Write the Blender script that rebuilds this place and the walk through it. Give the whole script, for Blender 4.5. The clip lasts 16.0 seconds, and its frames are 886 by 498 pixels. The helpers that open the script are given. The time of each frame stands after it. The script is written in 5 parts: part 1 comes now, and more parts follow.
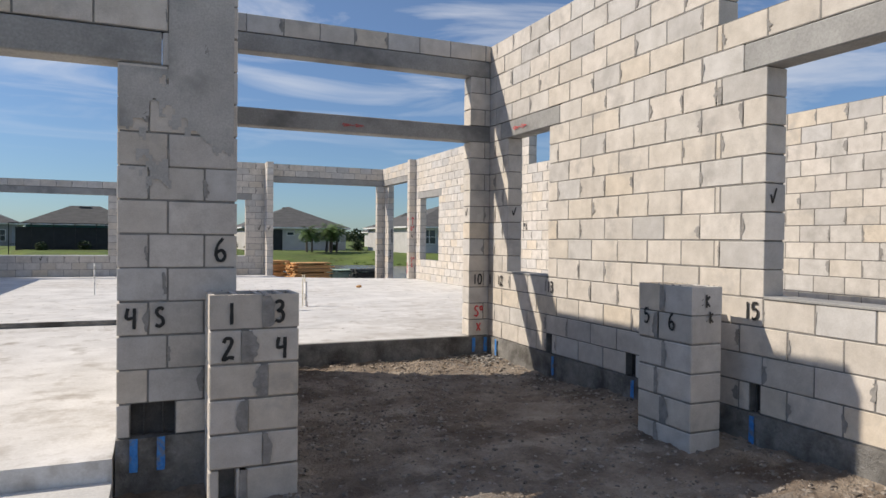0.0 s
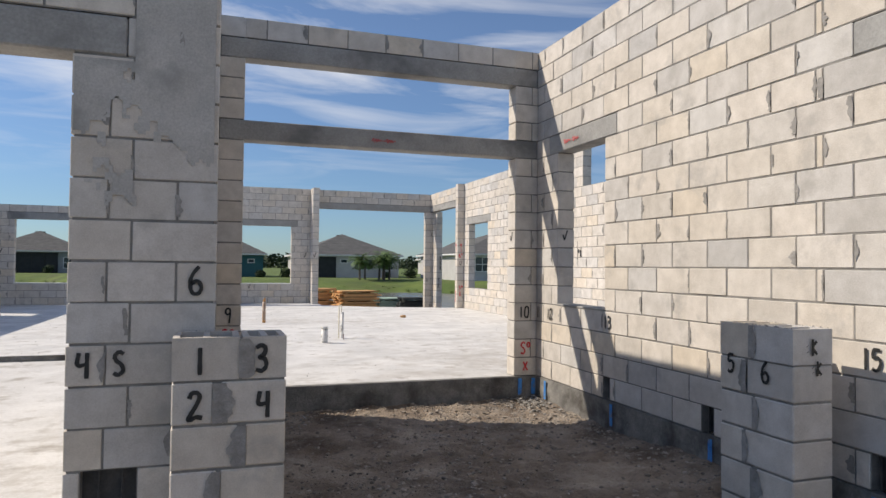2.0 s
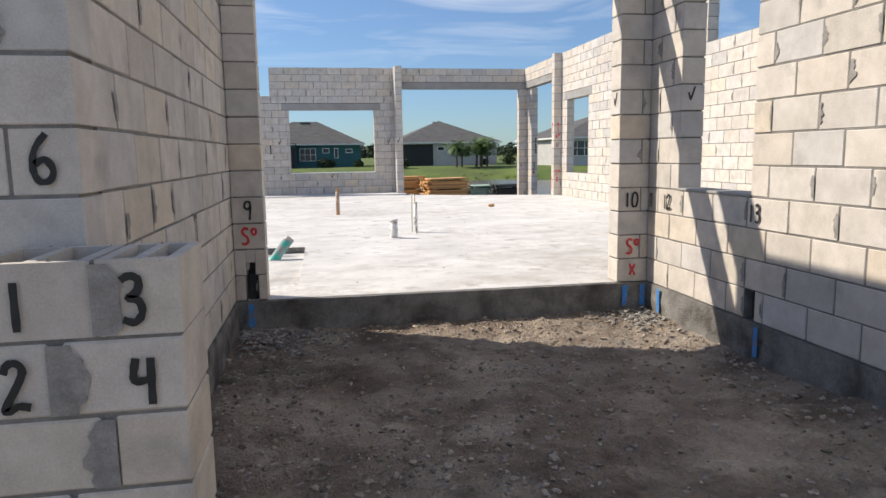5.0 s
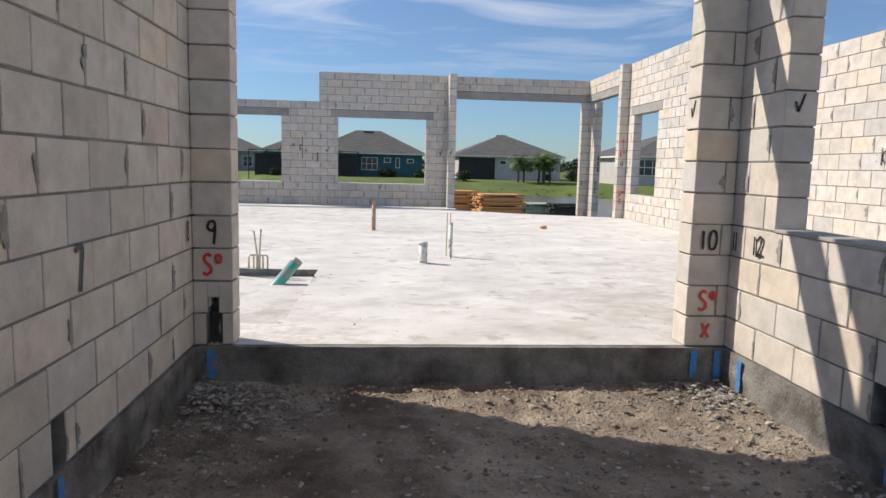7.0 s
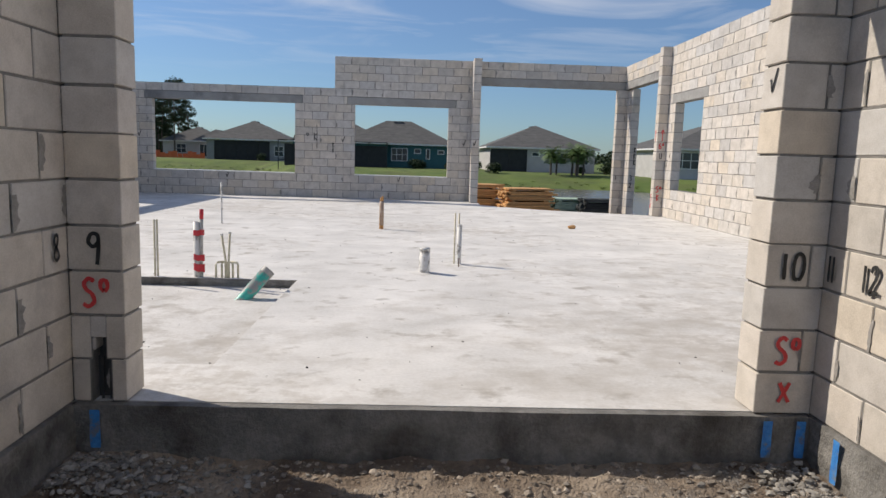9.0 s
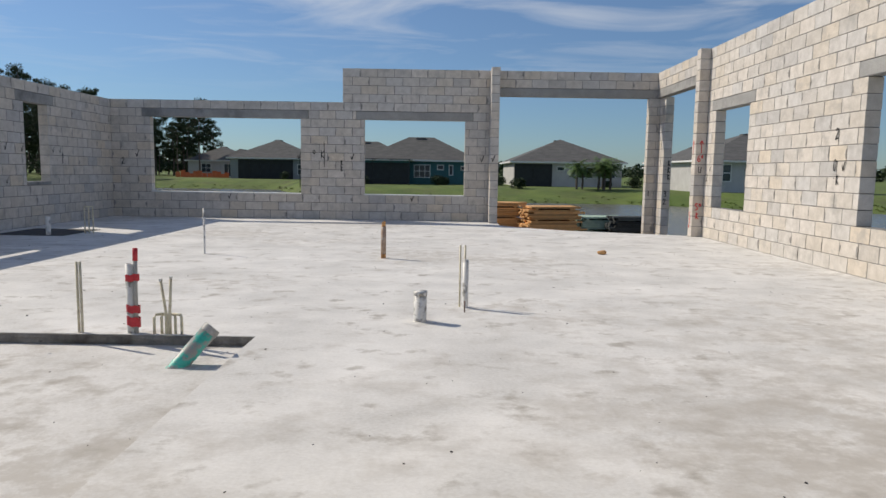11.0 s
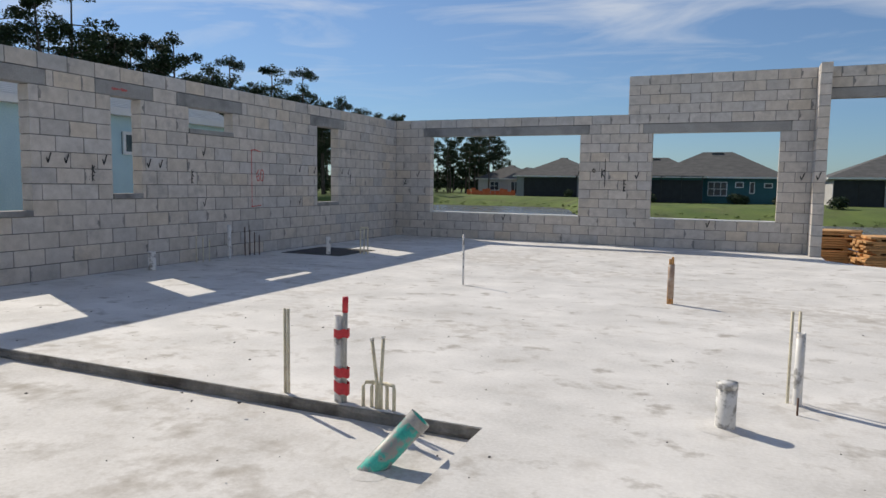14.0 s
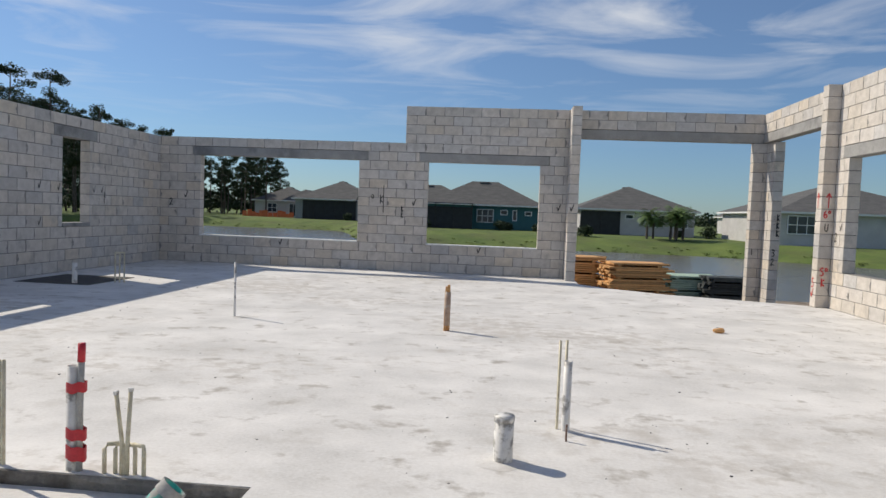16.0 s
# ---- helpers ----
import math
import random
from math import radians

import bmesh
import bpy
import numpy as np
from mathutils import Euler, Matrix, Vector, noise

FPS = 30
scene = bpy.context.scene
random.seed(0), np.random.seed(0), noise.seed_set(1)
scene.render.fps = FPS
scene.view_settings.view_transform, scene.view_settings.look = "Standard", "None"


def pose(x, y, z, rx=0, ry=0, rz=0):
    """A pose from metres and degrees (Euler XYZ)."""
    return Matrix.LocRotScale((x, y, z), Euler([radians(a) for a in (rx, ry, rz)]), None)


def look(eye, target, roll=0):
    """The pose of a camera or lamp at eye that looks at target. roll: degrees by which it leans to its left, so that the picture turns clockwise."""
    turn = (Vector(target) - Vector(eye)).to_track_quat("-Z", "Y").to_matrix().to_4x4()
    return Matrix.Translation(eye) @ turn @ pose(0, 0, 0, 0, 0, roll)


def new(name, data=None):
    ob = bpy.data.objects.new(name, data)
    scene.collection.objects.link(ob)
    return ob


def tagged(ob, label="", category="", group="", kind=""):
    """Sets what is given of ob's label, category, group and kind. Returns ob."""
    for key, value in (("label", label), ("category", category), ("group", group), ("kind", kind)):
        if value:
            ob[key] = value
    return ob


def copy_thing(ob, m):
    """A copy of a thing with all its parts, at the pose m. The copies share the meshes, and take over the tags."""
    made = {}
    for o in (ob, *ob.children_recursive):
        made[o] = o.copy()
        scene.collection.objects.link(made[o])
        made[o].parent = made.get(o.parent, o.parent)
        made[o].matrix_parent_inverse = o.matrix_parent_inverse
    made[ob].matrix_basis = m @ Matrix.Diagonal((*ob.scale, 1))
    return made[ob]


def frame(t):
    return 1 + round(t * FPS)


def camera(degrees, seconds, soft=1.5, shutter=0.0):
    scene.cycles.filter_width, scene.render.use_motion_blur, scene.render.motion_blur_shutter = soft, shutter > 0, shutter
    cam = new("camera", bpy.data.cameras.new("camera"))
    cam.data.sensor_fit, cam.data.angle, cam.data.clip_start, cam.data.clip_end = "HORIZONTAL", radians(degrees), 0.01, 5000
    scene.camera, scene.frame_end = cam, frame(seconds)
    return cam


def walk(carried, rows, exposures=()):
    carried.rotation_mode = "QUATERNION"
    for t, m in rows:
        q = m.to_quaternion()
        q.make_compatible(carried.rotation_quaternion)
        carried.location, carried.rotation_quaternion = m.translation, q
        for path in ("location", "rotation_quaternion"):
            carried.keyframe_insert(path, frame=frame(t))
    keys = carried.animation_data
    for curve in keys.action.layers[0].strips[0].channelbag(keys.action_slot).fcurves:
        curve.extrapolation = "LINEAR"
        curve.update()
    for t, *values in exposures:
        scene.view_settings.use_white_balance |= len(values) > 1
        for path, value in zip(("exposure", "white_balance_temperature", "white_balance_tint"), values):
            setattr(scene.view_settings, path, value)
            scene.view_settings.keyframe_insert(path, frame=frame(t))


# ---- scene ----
cam = camera(66.3, 16.0)
PATH = [
    (0, (0.152, -0.084, 1.202), (0.938, 1.755, 1.175), 0.6),
    (0.5, (0.212, 0.138, 1.245), (1.036, 1.956, 1.36), -1.8),
    (1, (0.328, 0.295, 1.243), (1.06, 2.15, 1.392), -0.3),
    (1.5, (0.522, 0.46, 1.25), (1.168, 2.347, 1.389), 0.7),
    (2, (0.631, 0.678, 1.209), (1.266, 2.574, 1.261), 0.6),
    (2.5, (0.73, 0.9, 1.188), (1.41, 2.78, 1.14), -0.6),
    (3, (0.892, 1.115, 1.155), (1.486, 3.022, 1.044), 0.1),
    (3.5, (1.022, 1.376, 1.137), (1.494, 3.308, 0.93), 0.3),
    (4, (1.111, 1.647, 1.12), (1.491, 3.599, 0.899), -0.4),
    (6.3, (1.598, 2.973, 1.13), (1.926, 4.915, 0.783), -0.7),
    (6.5, (1.634, 3.097, 1.133), (1.913, 5.061, 0.875), 1.6),
    (7, (1.817, 3.364, 1.147), (1.986, 5.342, 0.905), 1.4),
    (7.5, (1.856, 3.72, 1.153), (2.116, 5.693, 0.955), 1.3),
    (8, (1.918, 3.993, 1.152), (2.167, 5.962, 0.904), 0.0),
    (8.5, (2.08, 4.301, 1.175), (2.186, 6.285, 0.947), 2.1),
    (8.7, (2.126, 4.408, 1.161), (2.212, 6.388, 0.892), 2.1),
    (11, (2.444, 5.945, 1.205), (2.441, 7.932, 0.979), 0.9),
    (11.5, (2.424, 6.29, 1.186), (2.187, 8.266, 0.99), 1.0),
    (12, (2.455, 6.526, 1.232), (1.994, 8.46, 1.013), 1.3),
    (12.5, (2.344, 6.83, 1.246), (1.792, 8.745, 1.078), 0.7),
    (13, (2.288, 7.081, 1.261), (1.698, 8.985, 1.089), -0.5),
    (13.5, (2.295, 7.342, 1.269), (1.57, 9.199, 1.117), 0.7),
    (14, (2.286, 7.475, 1.275), (1.485, 9.297, 1.087), 0.8),
    (14.5, (2.202, 7.588, 1.295), (1.458, 9.442, 1.183), 1.3),
    (15, (2.123, 7.678, 1.305), (1.517, 9.582, 1.214), 1.1),
    (15.5, (2.152, 7.715, 1.308), (1.709, 9.664, 1.216), 1.6),
    (16, (2.226, 7.728, 1.313), (2.043, 9.717, 1.209), 2.2),
]
walk(cam, [(t, look(eye, target, roll)) for t, eye, target, roll in PATH],
     [(0, 0.05, 6950, 12), (2, 0.08, 6950, 12), (4, 0.36, 6950, 12), (6.5, 0.28, 6950, 12), (8.7, 0.0, 6900, 12), (11, -0.2, 6900, 10), (16, -0.10, 6900, 10)])

# ---- world, sun, exposure ----
SUN_TO = Vector((-1.08, 0.50, 1.0)).normalized()
world = bpy.data.worlds.new("sky")
scene.world = world
world.use_nodes = True
wt = world.node_tree
wn = wt.nodes
bg = wn["Background"]
sky = wn.new("ShaderNodeTexSky")
sky.sky_type = "NISHITA"
sky.sun_disc = False
sky.sun_elevation = math.asin(SUN_TO.z)
sky.sun_rotation = math.atan2(SUN_TO.x, SUN_TO.y)
sky.air_density, sky.dust_density, sky.ozone_density = 1.0, 0.15, 4.0
co = wn.new("ShaderNodeTexCoord")
# thin cirrus: project the direction on a high flat layer
sep = wn.new("ShaderNodeSeparateXYZ")
wt.links.new(co.outputs["Generated"], sep.inputs[0])
zc = wn.new("ShaderNodeMath"); zc.operation = "MAXIMUM"; zc.inputs[1].default_value = 0.03
wt.links.new(sep.outputs["Z"], zc.inputs[0])
dx = wn.new("ShaderNodeMath"); dx.operation = "DIVIDE"
dy = wn.new("ShaderNodeMath"); dy.operation = "DIVIDE"
for d, k in ((dx, "X"), (dy, "Y")):
    wt.links.new(sep.outputs[k], d.inputs[0]); wt.links.new(zc.outputs[0], d.inputs[1])
com = wn.new("ShaderNodeCombineXYZ")
wt.links.new(dx.outputs[0], com.inputs[0]); wt.links.new(dy.outputs[0], com.inputs[1])
mp = wn.new("ShaderNodeMapping")
mp.inputs["Scale"].default_value = (0.75, 1.0, 1)
mp.inputs["Rotation"].default_value = (0, 0, 0.35)
wt.links.new(com.outputs[0], mp.inputs[0])
cn = wn.new("ShaderNodeTexNoise")
cn.inputs["Scale"].default_value, cn.inputs["Detail"].default_value = 0.9, 9
cn.inputs["Roughness"].default_value, cn.inputs["Distortion"].default_value = 0.56, 0.7
wt.links.new(mp.outputs[0], cn.inputs["Vector"])
cr = wn.new("ShaderNodeValToRGB")
cr.color_ramp.elements[0].position, cr.color_ramp.elements[1].position = 0.47, 0.70
cr.color_ramp.elements[0].color, cr.color_ramp.elements[1].color = (0, 0, 0, 1), (0.8, 0.8, 0.8, 1)
wt.links.new(cn.outputs["Fac"], cr.inputs[0])
cm = wn.new("ShaderNodeMixRGB")
cm.inputs[2].default_value = (8.2, 8.6, 9.2, 1)
fade = wn.new("ShaderNodeMapRange")
fade.inputs["From Min"].default_value, fade.inputs["From Max"].default_value = 0.10, 0.30
wt.links.new(sep.outputs["Z"], fade.inputs["Value"])
fm = wn.new("ShaderNodeMath"); fm.operation = "MULTIPLY"
wt.links.new(cr.outputs[0], fm.inputs[0]); wt.links.new(fade.outputs[0], fm.inputs[1])
hue = wn.new("ShaderNodeMixRGB"); hue.blend_type = "MULTIPLY"; hue.inputs[0].default_value = 1
haze = wn.new("ShaderNodeValToRGB")
haze.color_ramp.elements[0].position, haze.color_ramp.elements[1].position = 0.0, 0.33
haze.color_ramp.elements[0].color, haze.color_ramp.elements[1].color = (0.52, 0.70, 0.92, 1), (0.93, 0.985, 1.09, 1)
wt.links.new(sep.outputs["Z"], haze.inputs[0]); wt.links.new(haze.outputs[0], hue.inputs[2])
wt.links.new(sky.outputs[0], hue.inputs[1])
wt.links.new(fm.outputs[0], cm.inputs[0]); wt.links.new(hue.outputs[0], cm.inputs[1])
wt.links.new(cm.outputs[0], bg.inputs[0])
bg.inputs[1].default_value = 0.10
sun_data = bpy.data.lights.new("sun", "SUN")
sun_data.energy, sun_data.angle, sun_data.color = 4.2, radians(0.53), (1.0, 0.94, 0.84)
sun = new("sun", sun_data)
sun.matrix_world = look(SUN_TO * 50, (0, 0, 0))


# ---- materials ----
def rgb(c):
    return (c[0], c[1], c[2], 1)


def material(name, dark, light, scale=8.0, rough=0.85, fine=90.0, bump=0.25, bump_dist=0.004, vary="", vary_amount=0.2,
             stain=None, stain_scale=1.5, stain_lo=0.52, stain_hi=0.68, metal=0.0, stretch=(1, 1, 1), tint=None, blotch=None, tracked=None):
    """A surface with grain at two scales, optional stains, and variation from piece to piece."""
    m = bpy.data.materials.new(name)
    m.use_nodes = True
    t, n = m.node_tree, m.node_tree.nodes
    b = n["Principled BSDF"]
    b.inputs["Roughness"].default_value, b.inputs["Metallic"].default_value = rough, metal
    geo = n.new("ShaderNodeNewGeometry")
    mapn = n.new("ShaderNodeMapping")
    mapn.inputs["Scale"].default_value = stretch
    t.links.new(geo.outputs["Position"], mapn.inputs[0])

    def noise_tex(s, detail, rough_n=0.6):
        x = n.new("ShaderNodeTexNoise")
        x.inputs["Scale"].default_value, x.inputs["Detail"].default_value, x.inputs["Roughness"].default_value = s, detail, rough_n
        t.links.new(mapn.outputs[0], x.inputs["Vector"])
        return x
    a = noise_tex(scale, 6)
    f = noise_tex(fine, 3, 0.7)
    ramp = n.new("ShaderNodeValToRGB")
    ramp.color_ramp.elements[0].position, ramp.color_ramp.elements[1].position = 0.32, 0.68
    ramp.color_ramp.elements[0].color, ramp.color_ramp.elements[1].color = rgb(dark), rgb(light)
    t.links.new(a.outputs["Fac"], ramp.inputs[0])
    col = ramp.outputs[0]
    grain = n.new("ShaderNodeMixRGB"); grain.blend_type = "OVERLAY"; grain.inputs[0].default_value = 0.35
    t.links.new(col, grain.inputs[1]); t.links.new(f.outputs["Fac"], grain.inputs[2])
    col = grain.outputs[0]
    if vary:
        src = n.new("ShaderNodeObjectInfo").outputs["Random"] if vary == "object" else geo.outputs["Random Per Island"]
        if tint:
            tr = n.new("ShaderNodeValToRGB")
            tr.color_ramp.elements[0].color, tr.color_ramp.elements[1].color = rgb(tint[0]), rgb(tint[-1])
            for i, c in enumerate(tint[1:-1]):
                e = tr.color_ramp.elements.new((i + 1) / (len(tint) - 1)); e.color = rgb(c)
            t.links.new(src, tr.inputs[0])
            mul = n.new("ShaderNodeMixRGB"); mul.blend_type = "MULTIPLY"; mul.inputs[0].default_value = 1
            t.links.new(col, mul.inputs[1]); t.links.new(tr.outputs[0], mul.inputs[2])
            col = mul.outputs[0]
        else:
            hsv = n.new("ShaderNodeHueSaturation")
            mr = n.new("ShaderNodeMapRange")
            mr.inputs["To Min"].default_value, mr.inputs["To Max"].default_value = 1 - vary_amount, 1 + vary_amount
            t.links.new(src, mr.inputs["Value"]); t.links.new(mr.outputs[0], hsv.inputs["Value"])
            t.links.new(col, hsv.inputs["Color"])
            col = hsv.outputs[0]
    if stain:
        s = noise_tex(stain_scale, 8, 0.62)
        sr = n.new("ShaderNodeValToRGB")
        sr.color_ramp.elements[0].position, sr.color_ramp.elements[1].position = stain_lo, stain_hi
        t.links.new(s.outputs["Fac"], sr.inputs[0])
        mx = n.new("ShaderNodeMixRGB")
        t.links.new(sr.outputs[0], mx.inputs[0]); t.links.new(col, mx.inputs[1]); mx.inputs[2].default_value = rgb(stain)
        col = mx.outputs[0]
    if blotch:
        # wide cloudy patches broken up by short trowel streaks
        w1, w2 = noise_tex(0.33, 4, 0.5), noise_tex(5.5, 7, 0.7)
        ad = n.new("ShaderNodeMath"); ad.operation = "MULTIPLY"
        t.links.new(w1.outputs["Fac"], ad.inputs[0]); t.links.new(w2.outputs["Fac"], ad.inputs[1])
        br = n.new("ShaderNodeValToRGB")
        br.color_ramp.elements[0].position, br.color_ramp.elements[1].position = 0.27, 0.36
        br.color_ramp.elements[1].color = (0.75, 0.75, 0.75, 1)
        t.links.new(ad.outputs[0], br.inputs[0])
        mb = n.new("ShaderNodeMixRGB"); mb.inputs[2].default_value = rgb(blotch)
        t.links.new(br.outputs[0], mb.inputs[0]); t.links.new(col, mb.inputs[1])
        col = mb.outputs[0]
    if tracked:
        # soil carried in on boots: thins out away from a doorway, in broken streaks
        at, reach, soil = tracked
        dist = n.new("ShaderNodeVectorMath"); dist.operation = "DISTANCE"; dist.inputs[1].default_value = at
        t.links.new(geo.outputs["Position"], dist.inputs[0])
        fall = n.new("ShaderNodeMapRange")
        fall.inputs["From Min"].default_value, fall.inputs["From Max"].default_value = reach * 0.25, reach
        fall.inputs["To Min"].default_value, fall.inputs["To Max"].default_value = 0.19, 0.0
        t.links.new(dist.outputs["Value"], fall.inputs["Value"])
        s1 = noise_tex(2.1, 9, 0.68)
        su = n.new("ShaderNodeMath"); su.operation = "ADD"
        t.links.new(s1.outputs["Fac"], su.inputs[0]); t.links.new(fall.outputs[0], su.inputs[1])
        tr2 = n.new("ShaderNodeValToRGB")
        tr2.color_ramp.elements[0].position, tr2.color_ramp.elements[1].position = 0.56, 0.82
        tr2.color_ramp.elements[1].color = (0.85, 0.85, 0.85, 1)
        t.links.new(su.outputs[0], tr2.inputs[0])
        mt = n.new("ShaderNodeMixRGB"); mt.inputs[2].default_value = rgb(soil)
        t.links.new(tr2.outputs[0], mt.inputs[0]); t.links.new(col, mt.inputs[1])
        col = mt.outputs[0]
    t.links.new(col, b.inputs["Base Color"])
    bp = n.new("ShaderNodeBump")
    bp.inputs["Strength"].default_value, bp.inputs["Distance"].default_value = bump, bump_dist
    t.links.new(f.outputs["Fac"], bp.inputs["Height"]); t.links.new(bp.outputs[0], b.inputs["Normal"])
    return m


BLOCK_TINT = [(0.88, 0.89, 0.91), (1.02, 0.985, 0.95), (0.98, 0.925, 0.855), (0.92, 0.92, 0.925), (1.03, 0.94, 0.82), (0.78, 0.785, 0.80), (1.05, 1.0, 0.95), (0.90, 0.865, 0.82)]
M_block = material("concrete_block", (0.53, 0.505, 0.47), (0.67, 0.645, 0.61), 7, 0.92, 140, 0.5, 0.003, "object", tint=BLOCK_TINT,
                   stain=(0.36, 0.34, 0.315), stain_scale=3.4, stain_lo=0.55, stain_hi=0.78)
M_block_far = material("concrete_block_joined", (0.53, 0.505, 0.47), (0.67, 0.645, 0.61), 7, 0.92, 140, 0.5, 0.003, "island", tint=BLOCK_TINT,
                       stain=(0.36, 0.34, 0.315), stain_scale=3.4, stain_lo=0.55, stain_hi=0.78)
M_smear = material("mortar_smear", (0.22, 0.21, 0.195), (0.36, 0.34, 0.32), 14, 0.95, 120, 0.4, 0.004)
M_mortar = material("mortar", (0.16, 0.153, 0.143), (0.27, 0.258, 0.24), 9, 0.95, 120, 0.4, 0.004)
M_lintel = material("precast_concrete", (0.27, 0.265, 0.255), (0.36, 0.355, 0.34), 3, 0.85, 60, 0.25, 0.003, stain=(0.17, 0.168, 0.165), stain_scale=1.4)
TRACKED = ((5.6, 7.6, 0), 5.5, (0.43, 0.40, 0.36))
M_slab_low = material("stained_slab", (0.55, 0.535, 0.51), (0.73, 0.715, 0.69), 1.6, 0.85, 45, 0.3, 0.003, stain=(0.38, 0.35, 0.31), stain_scale=2.2, stain_lo=0.54, stain_hi=0.68, blotch=(0.46, 0.43, 0.39), tracked=TRACKED)
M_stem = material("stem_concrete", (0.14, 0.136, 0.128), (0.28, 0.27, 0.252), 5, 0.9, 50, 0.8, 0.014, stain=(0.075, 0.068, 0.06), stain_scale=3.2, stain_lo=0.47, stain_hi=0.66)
M_slab = material("slab_concrete", (0.56, 0.55, 0.53), (0.76, 0.745, 0.72), 1.3, 0.8, 45, 0.25, 0.003, stain=(0.40, 0.375, 0.34), stain_scale=3.2, stain_lo=0.57, stain_hi=0.68, stretch=(0.95, 1.1, 1), blotch=(0.49, 0.46, 0.42), tracked=TRACKED)
# near-black for the shade in holes and the tub pit, also bars and crumbs
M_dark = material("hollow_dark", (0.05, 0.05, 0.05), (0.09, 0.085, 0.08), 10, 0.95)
M_black = material("black_spray_paint", (0.012, 0.012, 0.012), (0.03, 0.03, 0.03), 20, 0.6)
M_red = material("red_spray_paint", (0.55, 0.03, 0.035), (0.65, 0.06, 0.06), 20, 0.6)
M_blue = material("blue_marking_paint", (0.02, 0.16, 0.5), (0.06, 0.28, 0.65), 25, 0.7, stain=(0.16, 0.2, 0.25), stain_scale=18, stain_lo=0.5, stain_hi=0.62)
# pale tone picked so the ground outside bounces sun onto the shaded pillar
M_sand = material("graded_sand", (0.36, 0.32, 0.26), (0.50, 0.46, 0.39), 0.8, 0.97, 20, 0.8, 0.02)
M_dirt = material("dirt", (0.185, 0.14, 0.104), (0.46, 0.385, 0.305), 2.6, 0.97, 38, 1.0, 0.035, stain=(0.12, 0.085, 0.06), stain_scale=1.6, stain_lo=0.46, stain_hi=0.66, blotch=(0.27, 0.25, 0.225))
M_pebble = material("gravel", (0.18, 0.148, 0.12), (0.37, 0.325, 0.275), 20, 0.95, 80, 0.3, 0.003, "island", vary_amount=0.5)
M_pvc = material("white_pvc", (0.66, 0.65, 0.62), (0.76, 0.75, 0.73), 12, 0.45, 60, 0.05, 0.001, stain=(0.30, 0.29, 0.27), stain_scale=11, stain_lo=0.52, stain_hi=0.60)
M_greyconduit = material("grey_conduit", (0.30, 0.30, 0.29), (0.38, 0.38, 0.37), 14, 0.5, stain=(0.5, 0.48, 0.46), stain_scale=9)
M_cream = material("cream_pex", (0.55, 0.50, 0.36), (0.66, 0.61, 0.47), 14, 0.5, stain=(0.45, 0.38, 0.28), stain_scale=12)
M_teal = material("teal_sewer_pipe", (0.03, 0.42, 0.34), (0.06, 0.52, 0.43), 10, 0.45, stain=(0.33, 0.33, 0.31), stain_scale=11, stain_lo=0.44, stain_hi=0.52)
M_redtape = material("red_tape", (0.45, 0.015, 0.03), (0.56, 0.03, 0.045), 30, 0.4)
M_lumber = material("pine_lumber", (0.52, 0.27, 0.10), (0.68, 0.39, 0.17), 8, 0.8, 60, 0.2, 0.002, "object", vary_amount=0.28, stretch=(1, 6, 6))
M_green_lumber = material("treated_lumber", (0.34, 0.47, 0.36), (0.48, 0.62, 0.50), 8, 0.8, 60, 0.2, 0.002, "object", vary_amount=0.3)
M_black_lumber = material("dark_lumber_ends", (0.03, 0.035, 0.035), (0.06, 0.07, 0.07), 8, 0.8, vary="object", vary_amount=0.5)
M_rebar = material("rusty_steel", (0.12, 0.07, 0.05), (0.2, 0.13, 0.1), 40, 0.75, metal=0.4)
M_grass = material("grass", (0.072, 0.122, 0.020), (0.145, 0.195, 0.040), 0.35, 0.95, 14, 0.8, 0.05, stain=(0.075, 0.085, 0.03), stain_scale=0.25, stain_lo=0.46, stain_hi=0.75)
M_leaf = material("pine_needles", (0.018, 0.034, 0.014), (0.045, 0.072, 0.026), 1.0, 0.8, 12, 0.2, vary="island", vary_amount=0.35)
M_palm = material("palm_leaf", (0.06, 0.12, 0.03), (0.13, 0.2, 0.05), 1.5, 0.6, 12, 0.2, vary="island", vary_amount=0.3)
M_bark = material("bark", (0.07, 0.055, 0.045), (0.16, 0.13, 0.11), 4, 0.95, 20, 0.9, 0.02)
M_roof = material("shingle_roof", (0.08, 0.08, 0.078), (0.13, 0.127, 0.122), 1.2, 0.95, 14, 0.5, 0.02, stretch=(1, 1, 5))
M_glass = material("dark_window_glass", (0.03, 0.04, 0.05), (0.05, 0.065, 0.08), 3, 0.08, 5, 0.0)
M_white = material("white_trim", (0.70, 0.70, 0.69), (0.80, 0.80, 0.79), 3, 0.6)
M_screen = material("dark_screen", (0.018, 0.02, 0.022), (0.03, 0.033, 0.036), 2, 0.7)
M_teal_wall = material("teal_stucco", (0.035, 0.12, 0.13), (0.05, 0.15, 0.16), 1, 0.9, 20, 0.3)
M_grey_wall = material("grey_stucco", (0.25, 0.26, 0.27), (0.32, 0.33, 0.34), 1, 0.9, 20, 0.3)
M_light_wall = material("pale_grey_stucco", (0.45, 0.44, 0.43), (0.54, 0.53, 0.52), 1, 0.9, 20, 0.3)
M_blue_wall = material("pale_blue_stucco", (0.42, 0.62, 0.70), (0.50, 0.70, 0.77), 1, 0.9, 30, 0.2)
M_orange = material("orange_safety_fence", (0.6, 0.13, 0.05), (0.72, 0.2, 0.09), 2, 0.8)
M_water = bpy.data.materials.new("pond_water")
